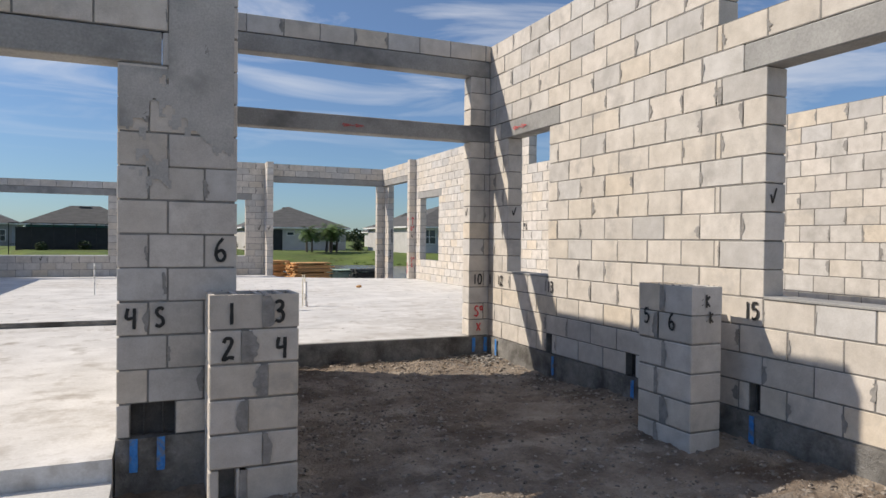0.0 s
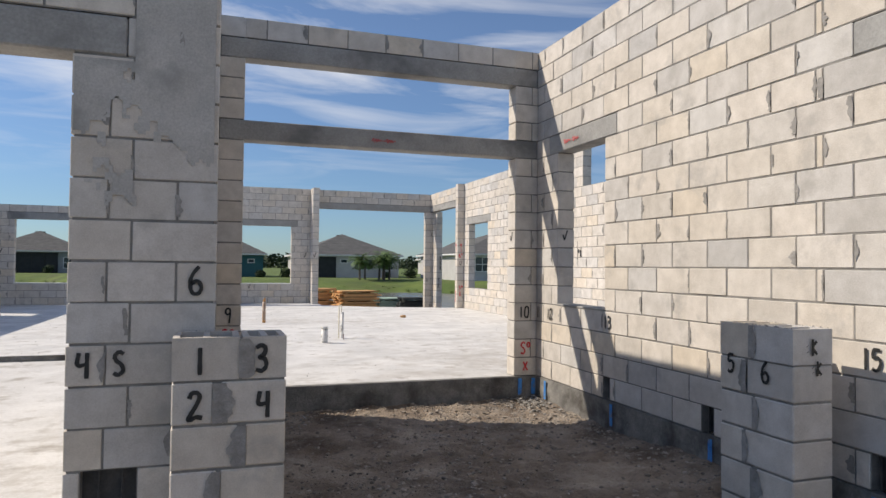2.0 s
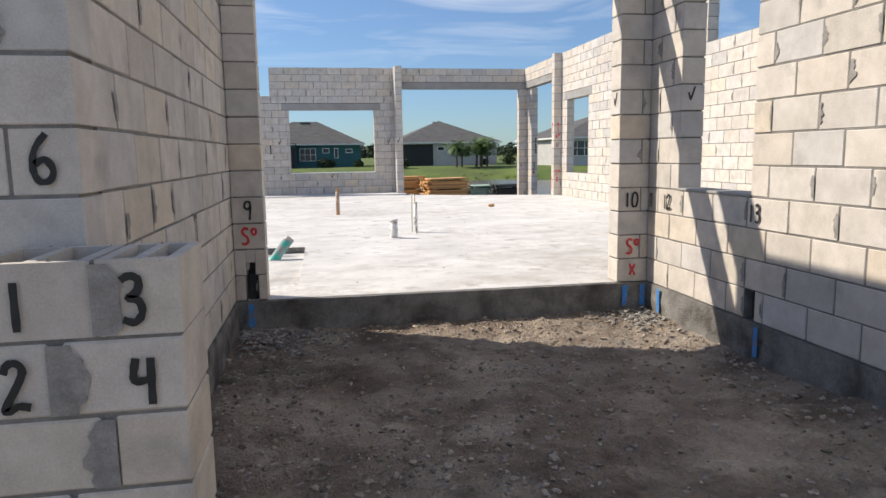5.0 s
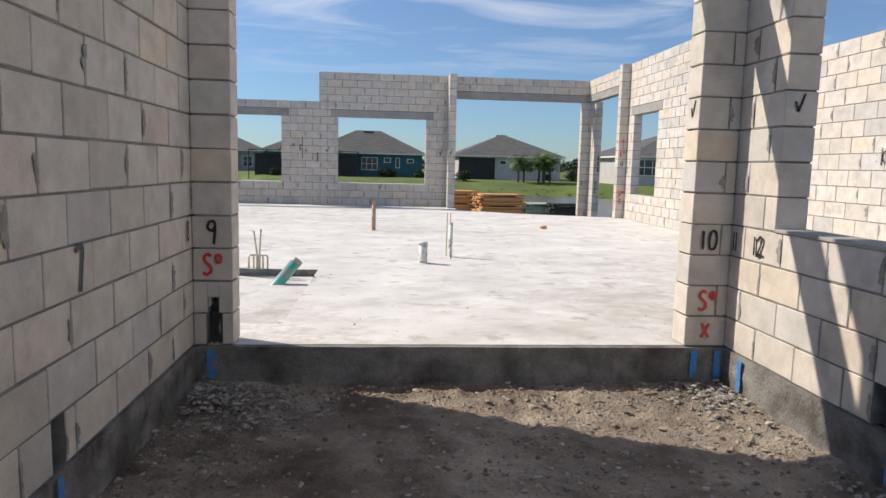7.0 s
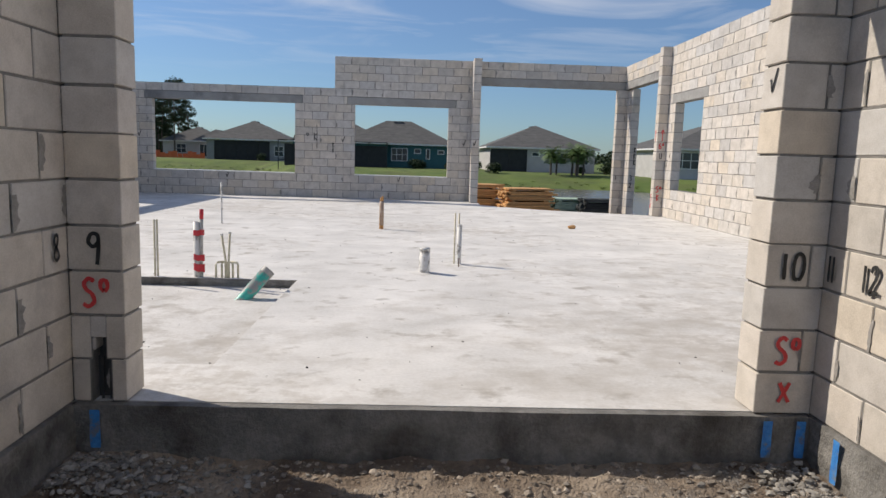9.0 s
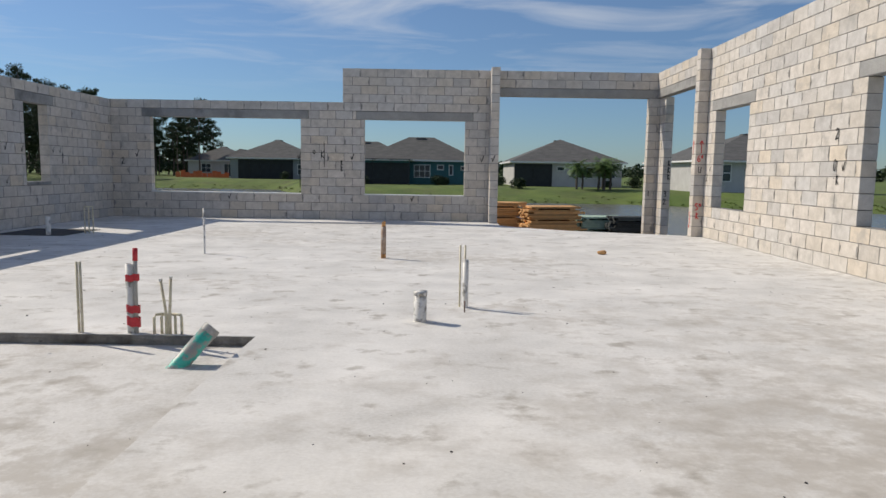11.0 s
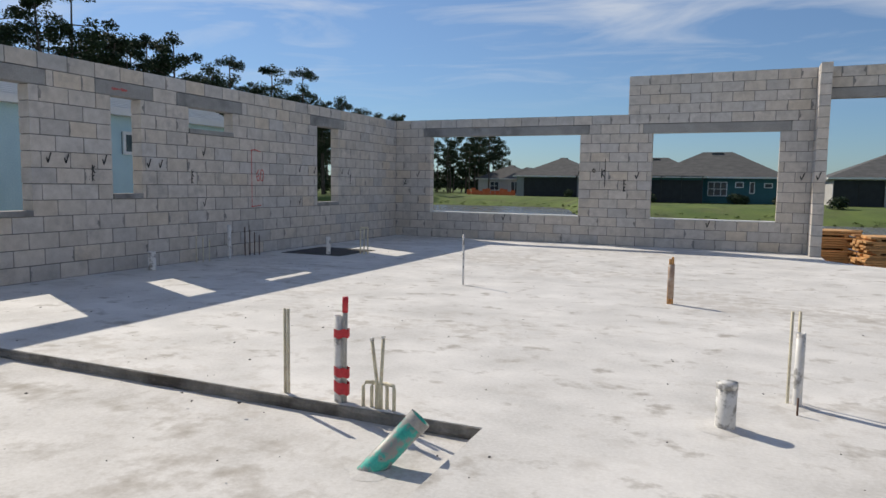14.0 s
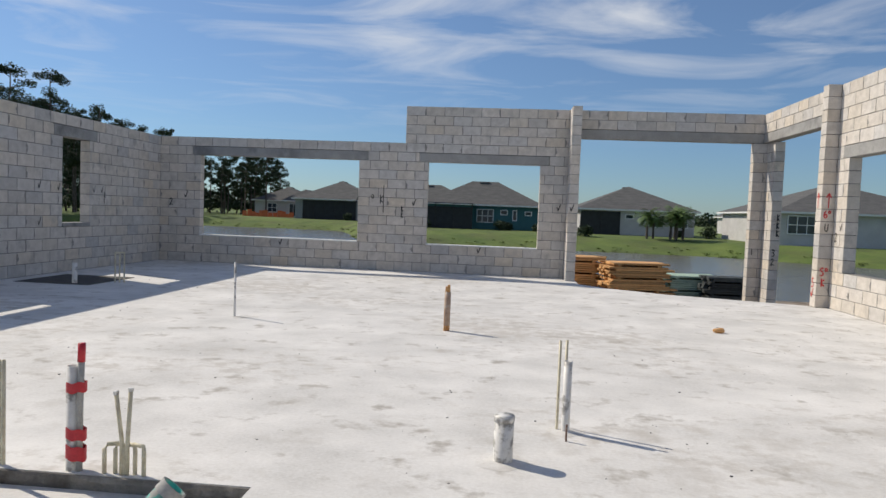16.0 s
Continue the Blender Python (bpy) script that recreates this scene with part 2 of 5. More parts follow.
M_water.use_nodes = True
_n, _t = M_water.node_tree.nodes, M_water.node_tree
_b = _n["Principled BSDF"]
_b.inputs["Base Color"].default_value, _b.inputs["Roughness"].default_value = (0.13, 0.125, 0.105, 1), 0.22
_w = _n.new("ShaderNodeTexNoise"); _w.inputs["Scale"].default_value = 2.5
_c = _n.new("ShaderNodeTexCoord"); _t.links.new(_c.outputs["Object"], _w.inputs["Vector"])
_p = _n.new("ShaderNodeBump"); _p.inputs["Strength"].default_value, _p.inputs["Distance"].default_value = 0.9, 0.12
_t.links.new(_w.outputs["Fac"], _p.inputs["Height"]); _t.links.new(_p.outputs[0], _b.inputs["Normal"])


# ---- mesh tools ----
def finish(name, bm, mat, parent=None, label="", smooth=False):
    me = bpy.data.meshes.new(name)
    bm.to_mesh(me)
    bm.free()
    for m in (mat if isinstance(mat, (list, tuple)) else [mat]):
        me.materials.append(m)
    if smooth:
        me.polygons.foreach_set("use_smooth", [True] * len(me.polygons))
    ob = new(name, me)
    if parent:
        ob.parent = parent
    if label:
        ob["label"] = label
    return ob


def part(name, bm, mat, parent, label="", smooth=False):
    return finish(name, bm, mat, parent, label, smooth)


def thing(name, label, category, at=(0, 0, 0), rz=0.0, group="", kind=""):
    e = new(name)
    e.empty_display_size = 0.1
    e.matrix_world = pose(at[0], at[1], at[2], 0, 0, rz)
    return tagged(e, label, category, group, kind)


def add_box(bm, x0, x1, y0, y1, z0, z1, ch=0.0):
    """A box; ch chamfers its twelve edges."""
    if ch <= 0:
        v = [bm.verts.new((x, y, z)) for z in (z0, z1) for y in (y0, y1) for x in (x0, x1)]
        for f in ((0, 2, 3, 1), (4, 5, 7, 6), (0, 1, 5, 4), (2, 6, 7, 3), (0, 4, 6, 2), (1, 3, 7, 5)):
            bm.faces.new([v[i] for i in f])
        return
    lo, hi = (x0, y0, z0), (x1, y1, z1)
    vs = {}
    for cx in (0, 1):
        for cy in (0, 1):
            for cz in (0, 1):
                s = (cx, cy, cz)
                base = [hi[i] if s[i] else lo[i] for i in range(3)]
                for ax in range(3):
                    p = [base[i] if i == ax else base[i] + (-ch if s[i] else ch) for i in range(3)]
                    vs[s, ax] = bm.verts.new(p)
    for ax in range(3):
        o1, o2 = (ax + 1) % 3, (ax + 2) % 3
        for side in (0, 1):
            q = []
            for a, b in ((0, 0), (1, 0), (1, 1), (0, 1)):
                s = [0, 0, 0]; s[ax], s[o1], s[o2] = side, a, b
                q.append(vs[tuple(s), ax])
            bm.faces.new(q if side else q[::-1])
    for ax in range(3):
        o1, o2 = (ax + 1) % 3, (ax + 2) % 3
        for a in (0, 1):
            for b in (0, 1):
                s0, s1 = [0, 0, 0], [0, 0, 0]
                s0[o1], s0[o2], s1[o1], s1[o2], s1[ax] = a, b, a, b, 1
                s0, s1 = tuple(s0), tuple(s1)
                q = [vs[s0, o1], vs[s1, o1], vs[s1, o2], vs[s0, o2]]
                bm.faces.new(q if (a ^ b) else q[::-1])
    for s in ((x, y, z) for x in (0, 1) for y in (0, 1) for z in (0, 1)):
        q = [vs[s, 0], vs[s, 1], vs[s, 2]]
        bm.faces.new(q if sum(s) % 2 else q[::-1])


def add_tube(bm, pts, r, n=10, r1=None, caps=True):
    """A tube along points; r1 is the radius at its end."""
    pts = [Vector(p) for p in pts]
    r1 = r if r1 is None else r1
    rings = []
    for i, p in enumerate(pts):
        d = (pts[min(i + 1, len(pts) - 1)] - pts[max(i - 1, 0)]).normalized()
        u = d.orthogonal().normalized() if abs(d.z) > 0.9 else d.cross(Vector((0, 0, 1))).normalized()
        w = d.cross(u)
        k = r + (r1 - r) * i / max(1, len(pts) - 1)
        rings.append([bm.verts.new(p + (u * math.cos(a) + w * math.sin(a)) * k) for a in (2 * math.pi * j / n for j in range(n))])
    for a, b in zip(rings, rings[1:]):
        for j in range(n):
            bm.faces.new((a[j], a[(j + 1) % n], b[(j + 1) % n], b[j]))
    if caps:
        bm.faces.new(rings[0][::-1]); bm.faces.new(rings[-1])


def add_pipe(bm, x, y, z0, z1, r, wall=0.006, n=14, lean=(0, 0)):
    """An upright open pipe with a wall thickness."""
    def ring(z, k):
        s = (z - z0)
        return [bm.verts.new((x + lean[0] * s + k * math.cos(a), y + lean[1] * s + k * math.sin(a), z)) for a in (2 * math.pi * j / n for j in range(n))]
    rs = [ring(z0, r), ring(z1, r), ring(z1, r - wall), ring(z1 - min(0.12, (z1 - z0) * 0.6), r - wall)]
    for a, b in zip(rs, rs[1:]):
        for j in range(n):
            bm.faces.new((a[j], a[(j + 1) % n], b[(j + 1) % n], b[j]))
    bm.faces.new(rs[-1])


# ---- block walls ----
C = 0.2032          # one course
L = 0.4064          # one block with its joint
T = 0.194           # a block's thickness
J = 0.011           # joint
block_meshes = {}


def block_mesh(length, height=C - J):
    key = (round(length, 3), round(height, 3))
    if key not in block_meshes:
        bm = bmesh.new()
        add_box(bm, -key[0] / 2, key[0] / 2, -T / 2, T / 2, -key[1] / 2, key[1] / 2, 0.0035)
        me = bpy.data.meshes.new("block")
        bm.to_mesh(me); bm.free()
        me.materials.append(M_block)
        block_meshes[key] = me
    return block_meshes[key]


def block_wall(name, label, origin, axis, length, courses, openings=(), holes=(), near=None, limit=300, phase=0.0, odd=0.5 * L, extra=(), odd_joints=(), smear=0.45, z0=0.0):
    """A running-bond wall from origin along axis 'x' or 'y'. openings: (a, b, course from, course to) along it; holes:
    (a, b) left out of the first course, or (a, b, course), backed by a near-black plate. odd: how far odd courses
    shift; extra: more joints in odd courses; odd_joints: all of their joints. near: (a, b), the stretch whose blocks
    are single pieces."""
    rng = random.Random(name)
    root = tagged(new(name), label, "wall", kind="structure")
    root.matrix_world = pose(origin[0], origin[1], z0, 0, 0, 0 if axis == "x" else 90)
    core, rest, smears = bmesh.new(), bmesh.new(), bmesh.new()
    singles = 0
    for c in range(courses):
        cuts = sorted((a, b) for a, b, c0, c1 in openings if c0 <= c < c1)
        spans, at = [], 0.0
        for a, b in cuts:
            if a - at > 0.03:
                spans.append((at, a))
            at = max(at, b)
        if length - at > 0.03:
            spans.append((at, length))
        zm = (c + 0.5) * C
        for a, b in spans:
            parts_of = [(a + 0.014, b - 0.014)]
            here = [h[:2] for h in holes if (h[2] if len(h) > 2 else 0) == c]
            for h0, h1 in here:
                parts_of = [q for u, v in parts_of for q in ([(u, v)] if h1 <= u or h0 >= v else [(u, h0), (h1, v)])]
            for u, v in parts_of:
                if v - u > 0.004:
                    add_box(core, u, v, -T / 2 + 0.005, T / 2 - 0.005, c * C, (c + 1) * C - (0.004 if c == courses - 1 else 0))
            shift = phase + (odd if c % 2 else 0)
            k = math.ceil((a - shift + 0.06) / L)
            edges = [a]
            while shift + k * L < b - 0.06:
                edges.append(shift + k * L); k += 1
            if c % 2 and odd_joints:
                edges = [a] + [e for e in odd_joints if a + 0.06 < e < b - 0.06]
            if c % 2:
                edges += [e for e in extra if a + 0.06 < e < b - 0.06]
                edges.sort()
            edges.append(b)
            pieces = []
            for u, v in zip(edges, edges[1:]):
                hit = [h for h in here if h[0] < v and h[1] > u]
                if hit:
                    h = hit[0]
                    if h[0] - u > 0.05: pieces.append((u, h[0]))
                    if v - h[1] > 0.05: pieces.append((h[1], v))
                    continue
                pieces.append((u, v))
            for u, v in pieces:
                u1, v1 = (u if u == a else u + J / 2), (v if v == b else v - J / 2)
                mid, w = (u1 + v1) / 2, v1 - u1
                off = rng.uniform(-0.0025, 0.0025)
                if near and near[0] <= mid <= near[1] and singles < limit:
                    me = block_mesh(w)
                    ob = new("block", me)
                    ob.parent = root
                    ob.location = (mid, off, zm + rng.uniform(-0.002, 0.002))
                    ob.rotation_euler = (0, rng.uniform(-0.002, 0.002), 0)
                    singles += 1
                else:
                    add_box(rest, mid - w / 2, mid + w / 2, -T / 2 + off, T / 2 + off, zm - (C - J) / 2, zm + (C - J) / 2, 0.0035)
                # mortar squeezed out over a joint
                for side in (-1, 1):
                    if rng.random() < smear and u > a + 0.02:
                        top, k = rng.uniform(0.055, 0.1), 7
                        lean, wide = rng.uniform(-0.012, 0.012), rng.uniform(0.008, 0.05)
                        base = zm + rng.uniform(-0.05, 0.0)
                        flip = rng.choice((-1, 1))
                        rows = []
                        for i in range(k + 1):
                            f = i / k
                            ww = wide * (0.35 + 0.65 * math.sin(math.pi * min(1, f * 0.8 + 0.2 * rng.random()))) * rng.uniform(0.55, 1.25)
                            zz = base - top * 0.5 + (top * 1.5) * f
                            zz = min(max(zz, c * C + 0.004), (c + 1) * C - 0.004)
                            x0, x1 = u - 0.008 * rng.random() + lean * f, u + flip * ww + lean * f
                            rows.append([smears.verts.new((x, side * (T / 2 + 0.0042 + 0.002 * rng.random()), zz)) for x in (min(x0, x1), (x0 + x1) / 2, max(x0, x1))])
                        for q0, q1 in zip(rows, rows[1:]):
                            for i in (0, 1):
                                q = (q0[i], q0[i + 1], q1[i + 1], q1[i])
                                smears.faces.new(q if side < 0 else q[::-1])
    # near-black plate inside each hole: the hollow's shade is put into its colour
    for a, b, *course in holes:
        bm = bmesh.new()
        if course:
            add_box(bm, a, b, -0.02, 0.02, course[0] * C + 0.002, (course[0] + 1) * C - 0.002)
            part("cleanout", bm, M_dark, root, "near-black plate for the shade in a broken hole")
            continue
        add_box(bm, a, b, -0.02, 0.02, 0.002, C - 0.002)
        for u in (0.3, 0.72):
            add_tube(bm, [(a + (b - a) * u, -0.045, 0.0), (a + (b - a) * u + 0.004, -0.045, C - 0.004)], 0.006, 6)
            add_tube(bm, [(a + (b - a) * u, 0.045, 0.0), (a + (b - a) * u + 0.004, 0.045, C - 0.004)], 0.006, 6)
        part("cleanout", bm, M_dark, root, "near-black plate for the shade in a cleanout hole, with steel bars")
    part("mortar_core", core, M_mortar, root, "grey mortar joints")
    if len(rest.verts):
        tagged(part("block_courses", rest, M_block_far, root), kind="stuff")
    else:
        rest.free()
    if len(smears.verts):
        tagged(part("mortar_smears", smears, M_smear, root, "smeared grey mortar"), kind="stuff")
    else:
        smears.free()
    return root


def lintel(axis, a, b, fixed, course, label="grey precast concrete lintel bearing on the block wall", t=T, h=C):
    """A precast beam from a to b along axis, centred on the line 'fixed', at a course."""
    bm = bmesh.new()
    z0 = course * C
    if axis == "x":
        add_box(bm, a, b, fixed - t / 2 - 0.002, fixed + t / 2 + 0.002, z0 + 0.002, z0 + h - 0.006, 0.009)
    else:
        add_box(bm, fixed - t / 2 - 0.002, fixed + t / 2 + 0.002, a, b, z0 + 0.002, z0 + h - 0.006, 0.009)
    return tagged(finish("lintel", bm, M_lintel), label, "lintel", "precast lintels", "structure")


# ---- walls of the house ----
XL, XR, YB = -5.73, 7.55, 22.70     # inner faces: left wall, right wall, back wall
H = T / 2 + 0.003
# left outer wall, runs along y from 4.0
LY = 4.0
def ly(y): return y - LY
left_wins = [(11.8, 13.11, 4, 12), (14.29, 14.80, 5, 12), (15.73, 16.74, 10, 12), (19.25, 20.05, 4, 12)]
lw_open = [(ly(a), ly(b), c0, c1) for a, b, c0, c1 in left_wins] + [(ly(a - 0.24), ly(b + 0.24), 12, 13) for a, b, _, _ in left_wins]
block_wall("wall_left", "grey-beige concrete block wall in shade with window openings", (XL - H, LY), "y", YB - LY, 14, lw_open, near=(ly(13.0), ly(19.5)), phase=0.1)
for a, b, c0, c1 in left_wins:
    lintel("y", a - 0.235, b + 0.235, XL - H, 12)
    bm = bmesh.new()
    add_box(bm, XL - 2 * H - 0.03, XL + 0.02, a + 0.003, b - 0.003, c0 * C + 0.002, c0 * C + 0.075, 0.006)
    tagged(finish("window_sill", bm, M_lintel), "precast grey sill laid in a block window opening", "sill", "window sills", "structure")

# back wall
bx0 = XL - 2 * H
def bx(x): return x - bx0
back_wins = [(-4.775, -1.10, 3, 12), (0.45, 2.91, 3, 12)]
bk_open = [(bx(a), bx(b), c0, c1) for a, b, c0, c1 in back_wins] + [(bx(a - 0.2), bx(b + 0.2), 12, 13) for a, b, _, _ in back_wins] + [(-1, bx(-0.07), 14, 18)]
block_wall("wall_back", "grey-beige concrete block wall in shade with two wide window openings", (bx0, YB + H), "x", bx(3.50), 18, bk_open, near=(bx(-1.6), bx(3.5)))
for a, b, c0, c1 in back_wins:
    lintel("x", a - 0.195, b + 0.195, YB + H, 12)
    bm = bmesh.new()
    add_box(bm, a + 0.003, b - 0.003, YB - 0.02, YB + 2 * H + 0.03, c0 * C - 0.004, c0 * C + 0.02, 0.005)
    tagged(finish("window_sill", bm, M_white), "pale precast sill capping a block wall opening", "sill", "window sills", "structure")
# return beside the wide opening
block_wall("wall_return", "narrow concrete block return at the wide opening", (3.60, 22.12), "y", YB + 2 * H - 22.12, 18, near=(0, 2))
# lanai: beam over the wide opening, corner post, side opening
block_wall("wall_beam_back", "two block courses on a concrete beam over the wide opening", (3.70, YB + H), "x", 7.75 - 3.70, 18, [(-1, 9, 0, 16)], near=(0, 5))
lintel("x", 3.70, 7.75, YB + H, 15)
block_wall("wall_post", "slender concrete block corner post", (7.37, YB + H), "x", 0.3, 16, [(-1, 9, 15, 16)], near=(0, 2), z0=0)
block_wall("wall_post_low", "foot of the concrete block corner post", (7.37, YB + H), "x", 0.3, 2, near=(0, 2), z0=-2 * C)
block_wall("wall_post_side", "slender concrete block leg of the corner post", (XR + H + 0.08, 22.25), "y", 0.44, 15, near=(0, 2))
block_wall("wall_post_side_low", "foot of the block corner post", (XR + H + 0.08, 22.25), "y", 0.44, 2, near=(0, 2), z0=-2 * C)
block_wall("wall_beam_side", "two block courses on a concrete beam over the side opening", (XR + H, 19.62), "y", YB - 19.62, 18, [(-1, 9, 0, 16)], near=(0, 5))
lintel("y", 19.62, YB - 0.004, XR + H, 15)
# side pilaster and the long sunlit wall
block_wall("wall_pilaster", "concrete block pilaster with red paint marks", (XR - 0.20, 19.50), "x", 0.40, 18, near=(0, 2))
RY = -3.0
def ry(y): return y - RY
right_wins = [(17.57, 19.0, 3, 12), (13.08, 14.36, 3, 12), (9.2, 10.57, 4, 12)]
rw_open = [(ry(a), ry(b), c0, c1) for a, b, c0, c1 in right_wins] + [(ry(a - 0.2), ry(b + 0.2), 12, 13) for a, b, _, _ in right_wins] + [(-1, ry(12.6), 14, 18)]
block_wall("wall_right", "cream sunlit concrete block wall with window openings", (XR + H, RY), "y", 19.39 - RY, 18, rw_open, near=(ry(14.0), ry(19.6)))
for a, b, c0, c1 in right_wins:
    lintel("y", a - 0.195, b + 0.195, XR + H, 12)

# entry alcove
AX0, AX1, AY0, AY1 = 0.635, 4.075, 4.345, 7.61
block_wall("wall_entry_left", "tall concrete block wall of the entry in shade", (AX0 - H, AY0 + 2 * H), "y", AY1 + 2 * H - AY0 - 2 * H, 18,
           holes=[(1.27, 1.37)], near=(0, 9), phase=0.235, smear=0.55)
# front wall with the pillar and the lintel over the wide opening beside it
FX = -7.0
def fx(x): return x - FX
block_wall("wall_front", "concrete block pillar and front wall with black paint numbers", (FX, AY0 + H), "x", AX0 - FX, 18,
           [(fx(-5.6), fx(-0.045), 0, 11), (fx(-5.8), fx(0.20), 11, 12), (-1, fx(AX0 - 2 * H), 14, 18)], holes=[(fx(0.03), fx(0.28))], near=(fx(-2.0), fx(0.8)), phase=0.325, odd_joints=[fx(0.126) - L * k for k in range(17, 0, -1)] + [fx(0.126), fx(0.443)], smear=0.5)
lintel("x", -5.795, 0.195, AY0 + H, 11)
# piers beside the wide doorway to the slab, with two beams
PY = AY1 + H
jamb = block_wall("wall_pier_left", "concrete block jamb with black and red paint marks", (AX0, PY), "x", 0.24, 18, [(-1, 9, 12, 13), (-1, 9, 16, 17)], holes=[(0.08, 0.17), (0.09, 0.15, 1)], near=(0, 1), smear=0.4)
bm = bmesh.new()
add_box(bm, 0.085, 0.155, -T / 2, T / 2, 1.5 * C, 2 * C - J / 2, 0.004)
part("block", bm, M_block, jamb)
bm = bmesh.new()
add_box(bm, 0.087, 0.104, -T / 2 + 0.002, T / 2, 1.2 * C, 1.5 * C - 0.003, 0.006)
part("block", bm, M_block, jamb)
block_wall("wall_pier_right", "concrete block jamb with black and red paint marks", (3.80, PY), "x", AX1 - 3.80, 18, [(-1, 9, 12, 13), (-1, 9, 16, 17)], near=(0, 1), smear=0.4)
block_wall("wall_transom", "single block course on the upper doorway beam", (0.875, PY), "x", 3.80 - 0.875, 18, [(-1, 9, 0, 17)], near=(0, 5))
lintel("x", AX0 + 0.003, AX1 - 0.003, PY, 12)
lintel("x", AX0 + 0.003, AX1 - 0.003, PY, 16)
# entry right wall, steps down over a wide window
QY = -3.0
def qy(y): return y - QY
block_wall("wall_entry_right", "tall cream concrete block wall of the entry, partly sunlit", (AX1 + H, QY), "y", AY1 + 2 * H - QY, 18,
           [(qy(6.21), qy(7.13), 4, 12), (qy(6.01), qy(7.33), 12, 13), (qy(0.2), qy(3.39), 4, 12), (qy(0.0), qy(3.6), 12, 13), (-1, qy(3.84), 14, 18)],
           holes=[(qy(6.12), qy(6.23)), (qy(4.75), qy(4.88)), (qy(3.41), qy(3.5))], near=(qy(1.6), qy(8)), limit=420, phase=0.094, extra=(qy(3.853),), smear=0.6)
lintel("y", 6.015, 7.325, AX1 + H, 12)
lintel("y", 0.005, 3.595, AX1 + H, 12)
for a, b in ((6.21, 7.13), (0.2, 3.39)):
    bm = bmesh.new()
    add_box(bm, AX1 - 0.006, AX1 + 2 * H + 0.006, a + 0.003, b - 0.003, 4 * C - 0.004, 4 * C + 0.018, 0.005)
    tagged(finish("window_sill", bm, M_lintel), "rough grey mortar sill on a block wall", "sill", "window sills", "structure")


# ---- slab, footings, ground ----
def prism(bm, poly, z0, z1):
    lo = [bm.verts.new((x, y, z0)) for x, y in poly]
    hi = [bm.verts.new((x, y, z1)) for x, y in poly]
    bm.faces.new(hi); bm.faces.new(lo[::-1])
    for i in range(len(poly)):
        j = (i + 1) % len(poly)
        bm.faces.new((lo[i], lo[j], hi[j], hi[i]))


RX, RYE = 1.09, 10.75      # corner of the lowered bay
bm = bmesh.new()
prism(bm, [(XL - 2 * H, RYE), (RX, RYE), (RX, 8.2), (AX0 - 2 * H, 8.2), (AX0 - 2 * H, AY1 + 0.03), (XR + 2 * H, AY1 + 0.03), (XR + 2 * H, 19.62), (7.36, 19.58), (6.41, 19.92), (5.17, 20.32), (4.2, 20.95),
           (3.72, 21.5), (3.72, YB + 2 * H), (XL - 2 * H, YB + 2 * H)], -0.5, 0.0)
tagged(finish("floor", bm, [M_slab]), "pale trowelled concrete slab, sunlit and dusty", "floor", kind="structure")
bm = bmesh.new()
prism(bm, [(XL - 2 * H, 4.22), (-0.06, 4.22), (-0.06, 4.56), (AX0 - 2 * H, 4.56), (AX0 - 2 * H, 8.2), (RX, 8.2), (RX, RYE), (XL - 2 * H, RYE)], -0.52, -0.075)
tagged(finish("floor_lower", bm, M_slab_low), "lowered bay of the pale concrete slab", "floor", kind="structure")
bm = bmesh.new()
prism(bm, [(AX1 + 2 * H, -3), (XR + 2 * H, -3), (XR + 2 * H, AY1 + 0.026), (AX1 + 2 * H, AY1 + 0.026)], -0.5, 0.0)
tagged(finish("floor_side", bm, M_slab), "pale concrete slab of the side room", "floor", kind="structure")


def rough_strip(name, a, b, nrm, z0, z1, label):
    """A cast footing face from a to b with an uneven surface, nrm towards the open side."""
    bm = bmesh.new()
    a, b, nrm = Vector((*a, 0)), Vector((*b, 0)), Vector((*nrm, 0))
    n, k = max(4, int((b - a).length / 0.06)), 7
    g = [[bm.verts.new(a.lerp(b, i / n) + nrm * (0.012 + 0.014 * noise.noise((i * 0.31 + a.x * 3, j * 0.5, a.y))) + Vector((0, 0, z0 + (z1 - z0) * j / k))) for j in range(k + 1)] for i in range(n + 1)]
    for i in range(n):
        for j in range(k):
            bm.faces.new((g[i][j], g[i + 1][j], g[i + 1][j + 1], g[i][j + 1]))
    top = [bm.verts.new((*(a.lerp(b, i / n) - nrm * 0.06).xy, z1)) for i in range(n + 1)]
    bot = [bm.verts.new((*(a.lerp(b, i / n) - nrm * 0.06).xy, z0)) for i in range(n + 1)]
    for i in range(n):
        bm.faces.new((g[i][k], g[i + 1][k], top[i + 1], top[i]))
        bm.faces.new((top[i], top[i + 1], bot[i + 1], bot[i]))
    bmesh.ops.recalc_face_normals(bm, faces=bm.faces)
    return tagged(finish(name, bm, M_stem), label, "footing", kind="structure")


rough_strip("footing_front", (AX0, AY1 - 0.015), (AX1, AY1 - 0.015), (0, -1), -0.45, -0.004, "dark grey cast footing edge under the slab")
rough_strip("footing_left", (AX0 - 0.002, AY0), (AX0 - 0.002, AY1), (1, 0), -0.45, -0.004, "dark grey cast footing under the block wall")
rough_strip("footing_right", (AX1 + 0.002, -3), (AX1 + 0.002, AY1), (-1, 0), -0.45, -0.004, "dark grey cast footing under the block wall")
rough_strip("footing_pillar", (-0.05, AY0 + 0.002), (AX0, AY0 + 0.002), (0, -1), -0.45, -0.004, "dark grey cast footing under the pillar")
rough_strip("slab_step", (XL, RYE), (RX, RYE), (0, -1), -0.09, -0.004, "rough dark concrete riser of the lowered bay")
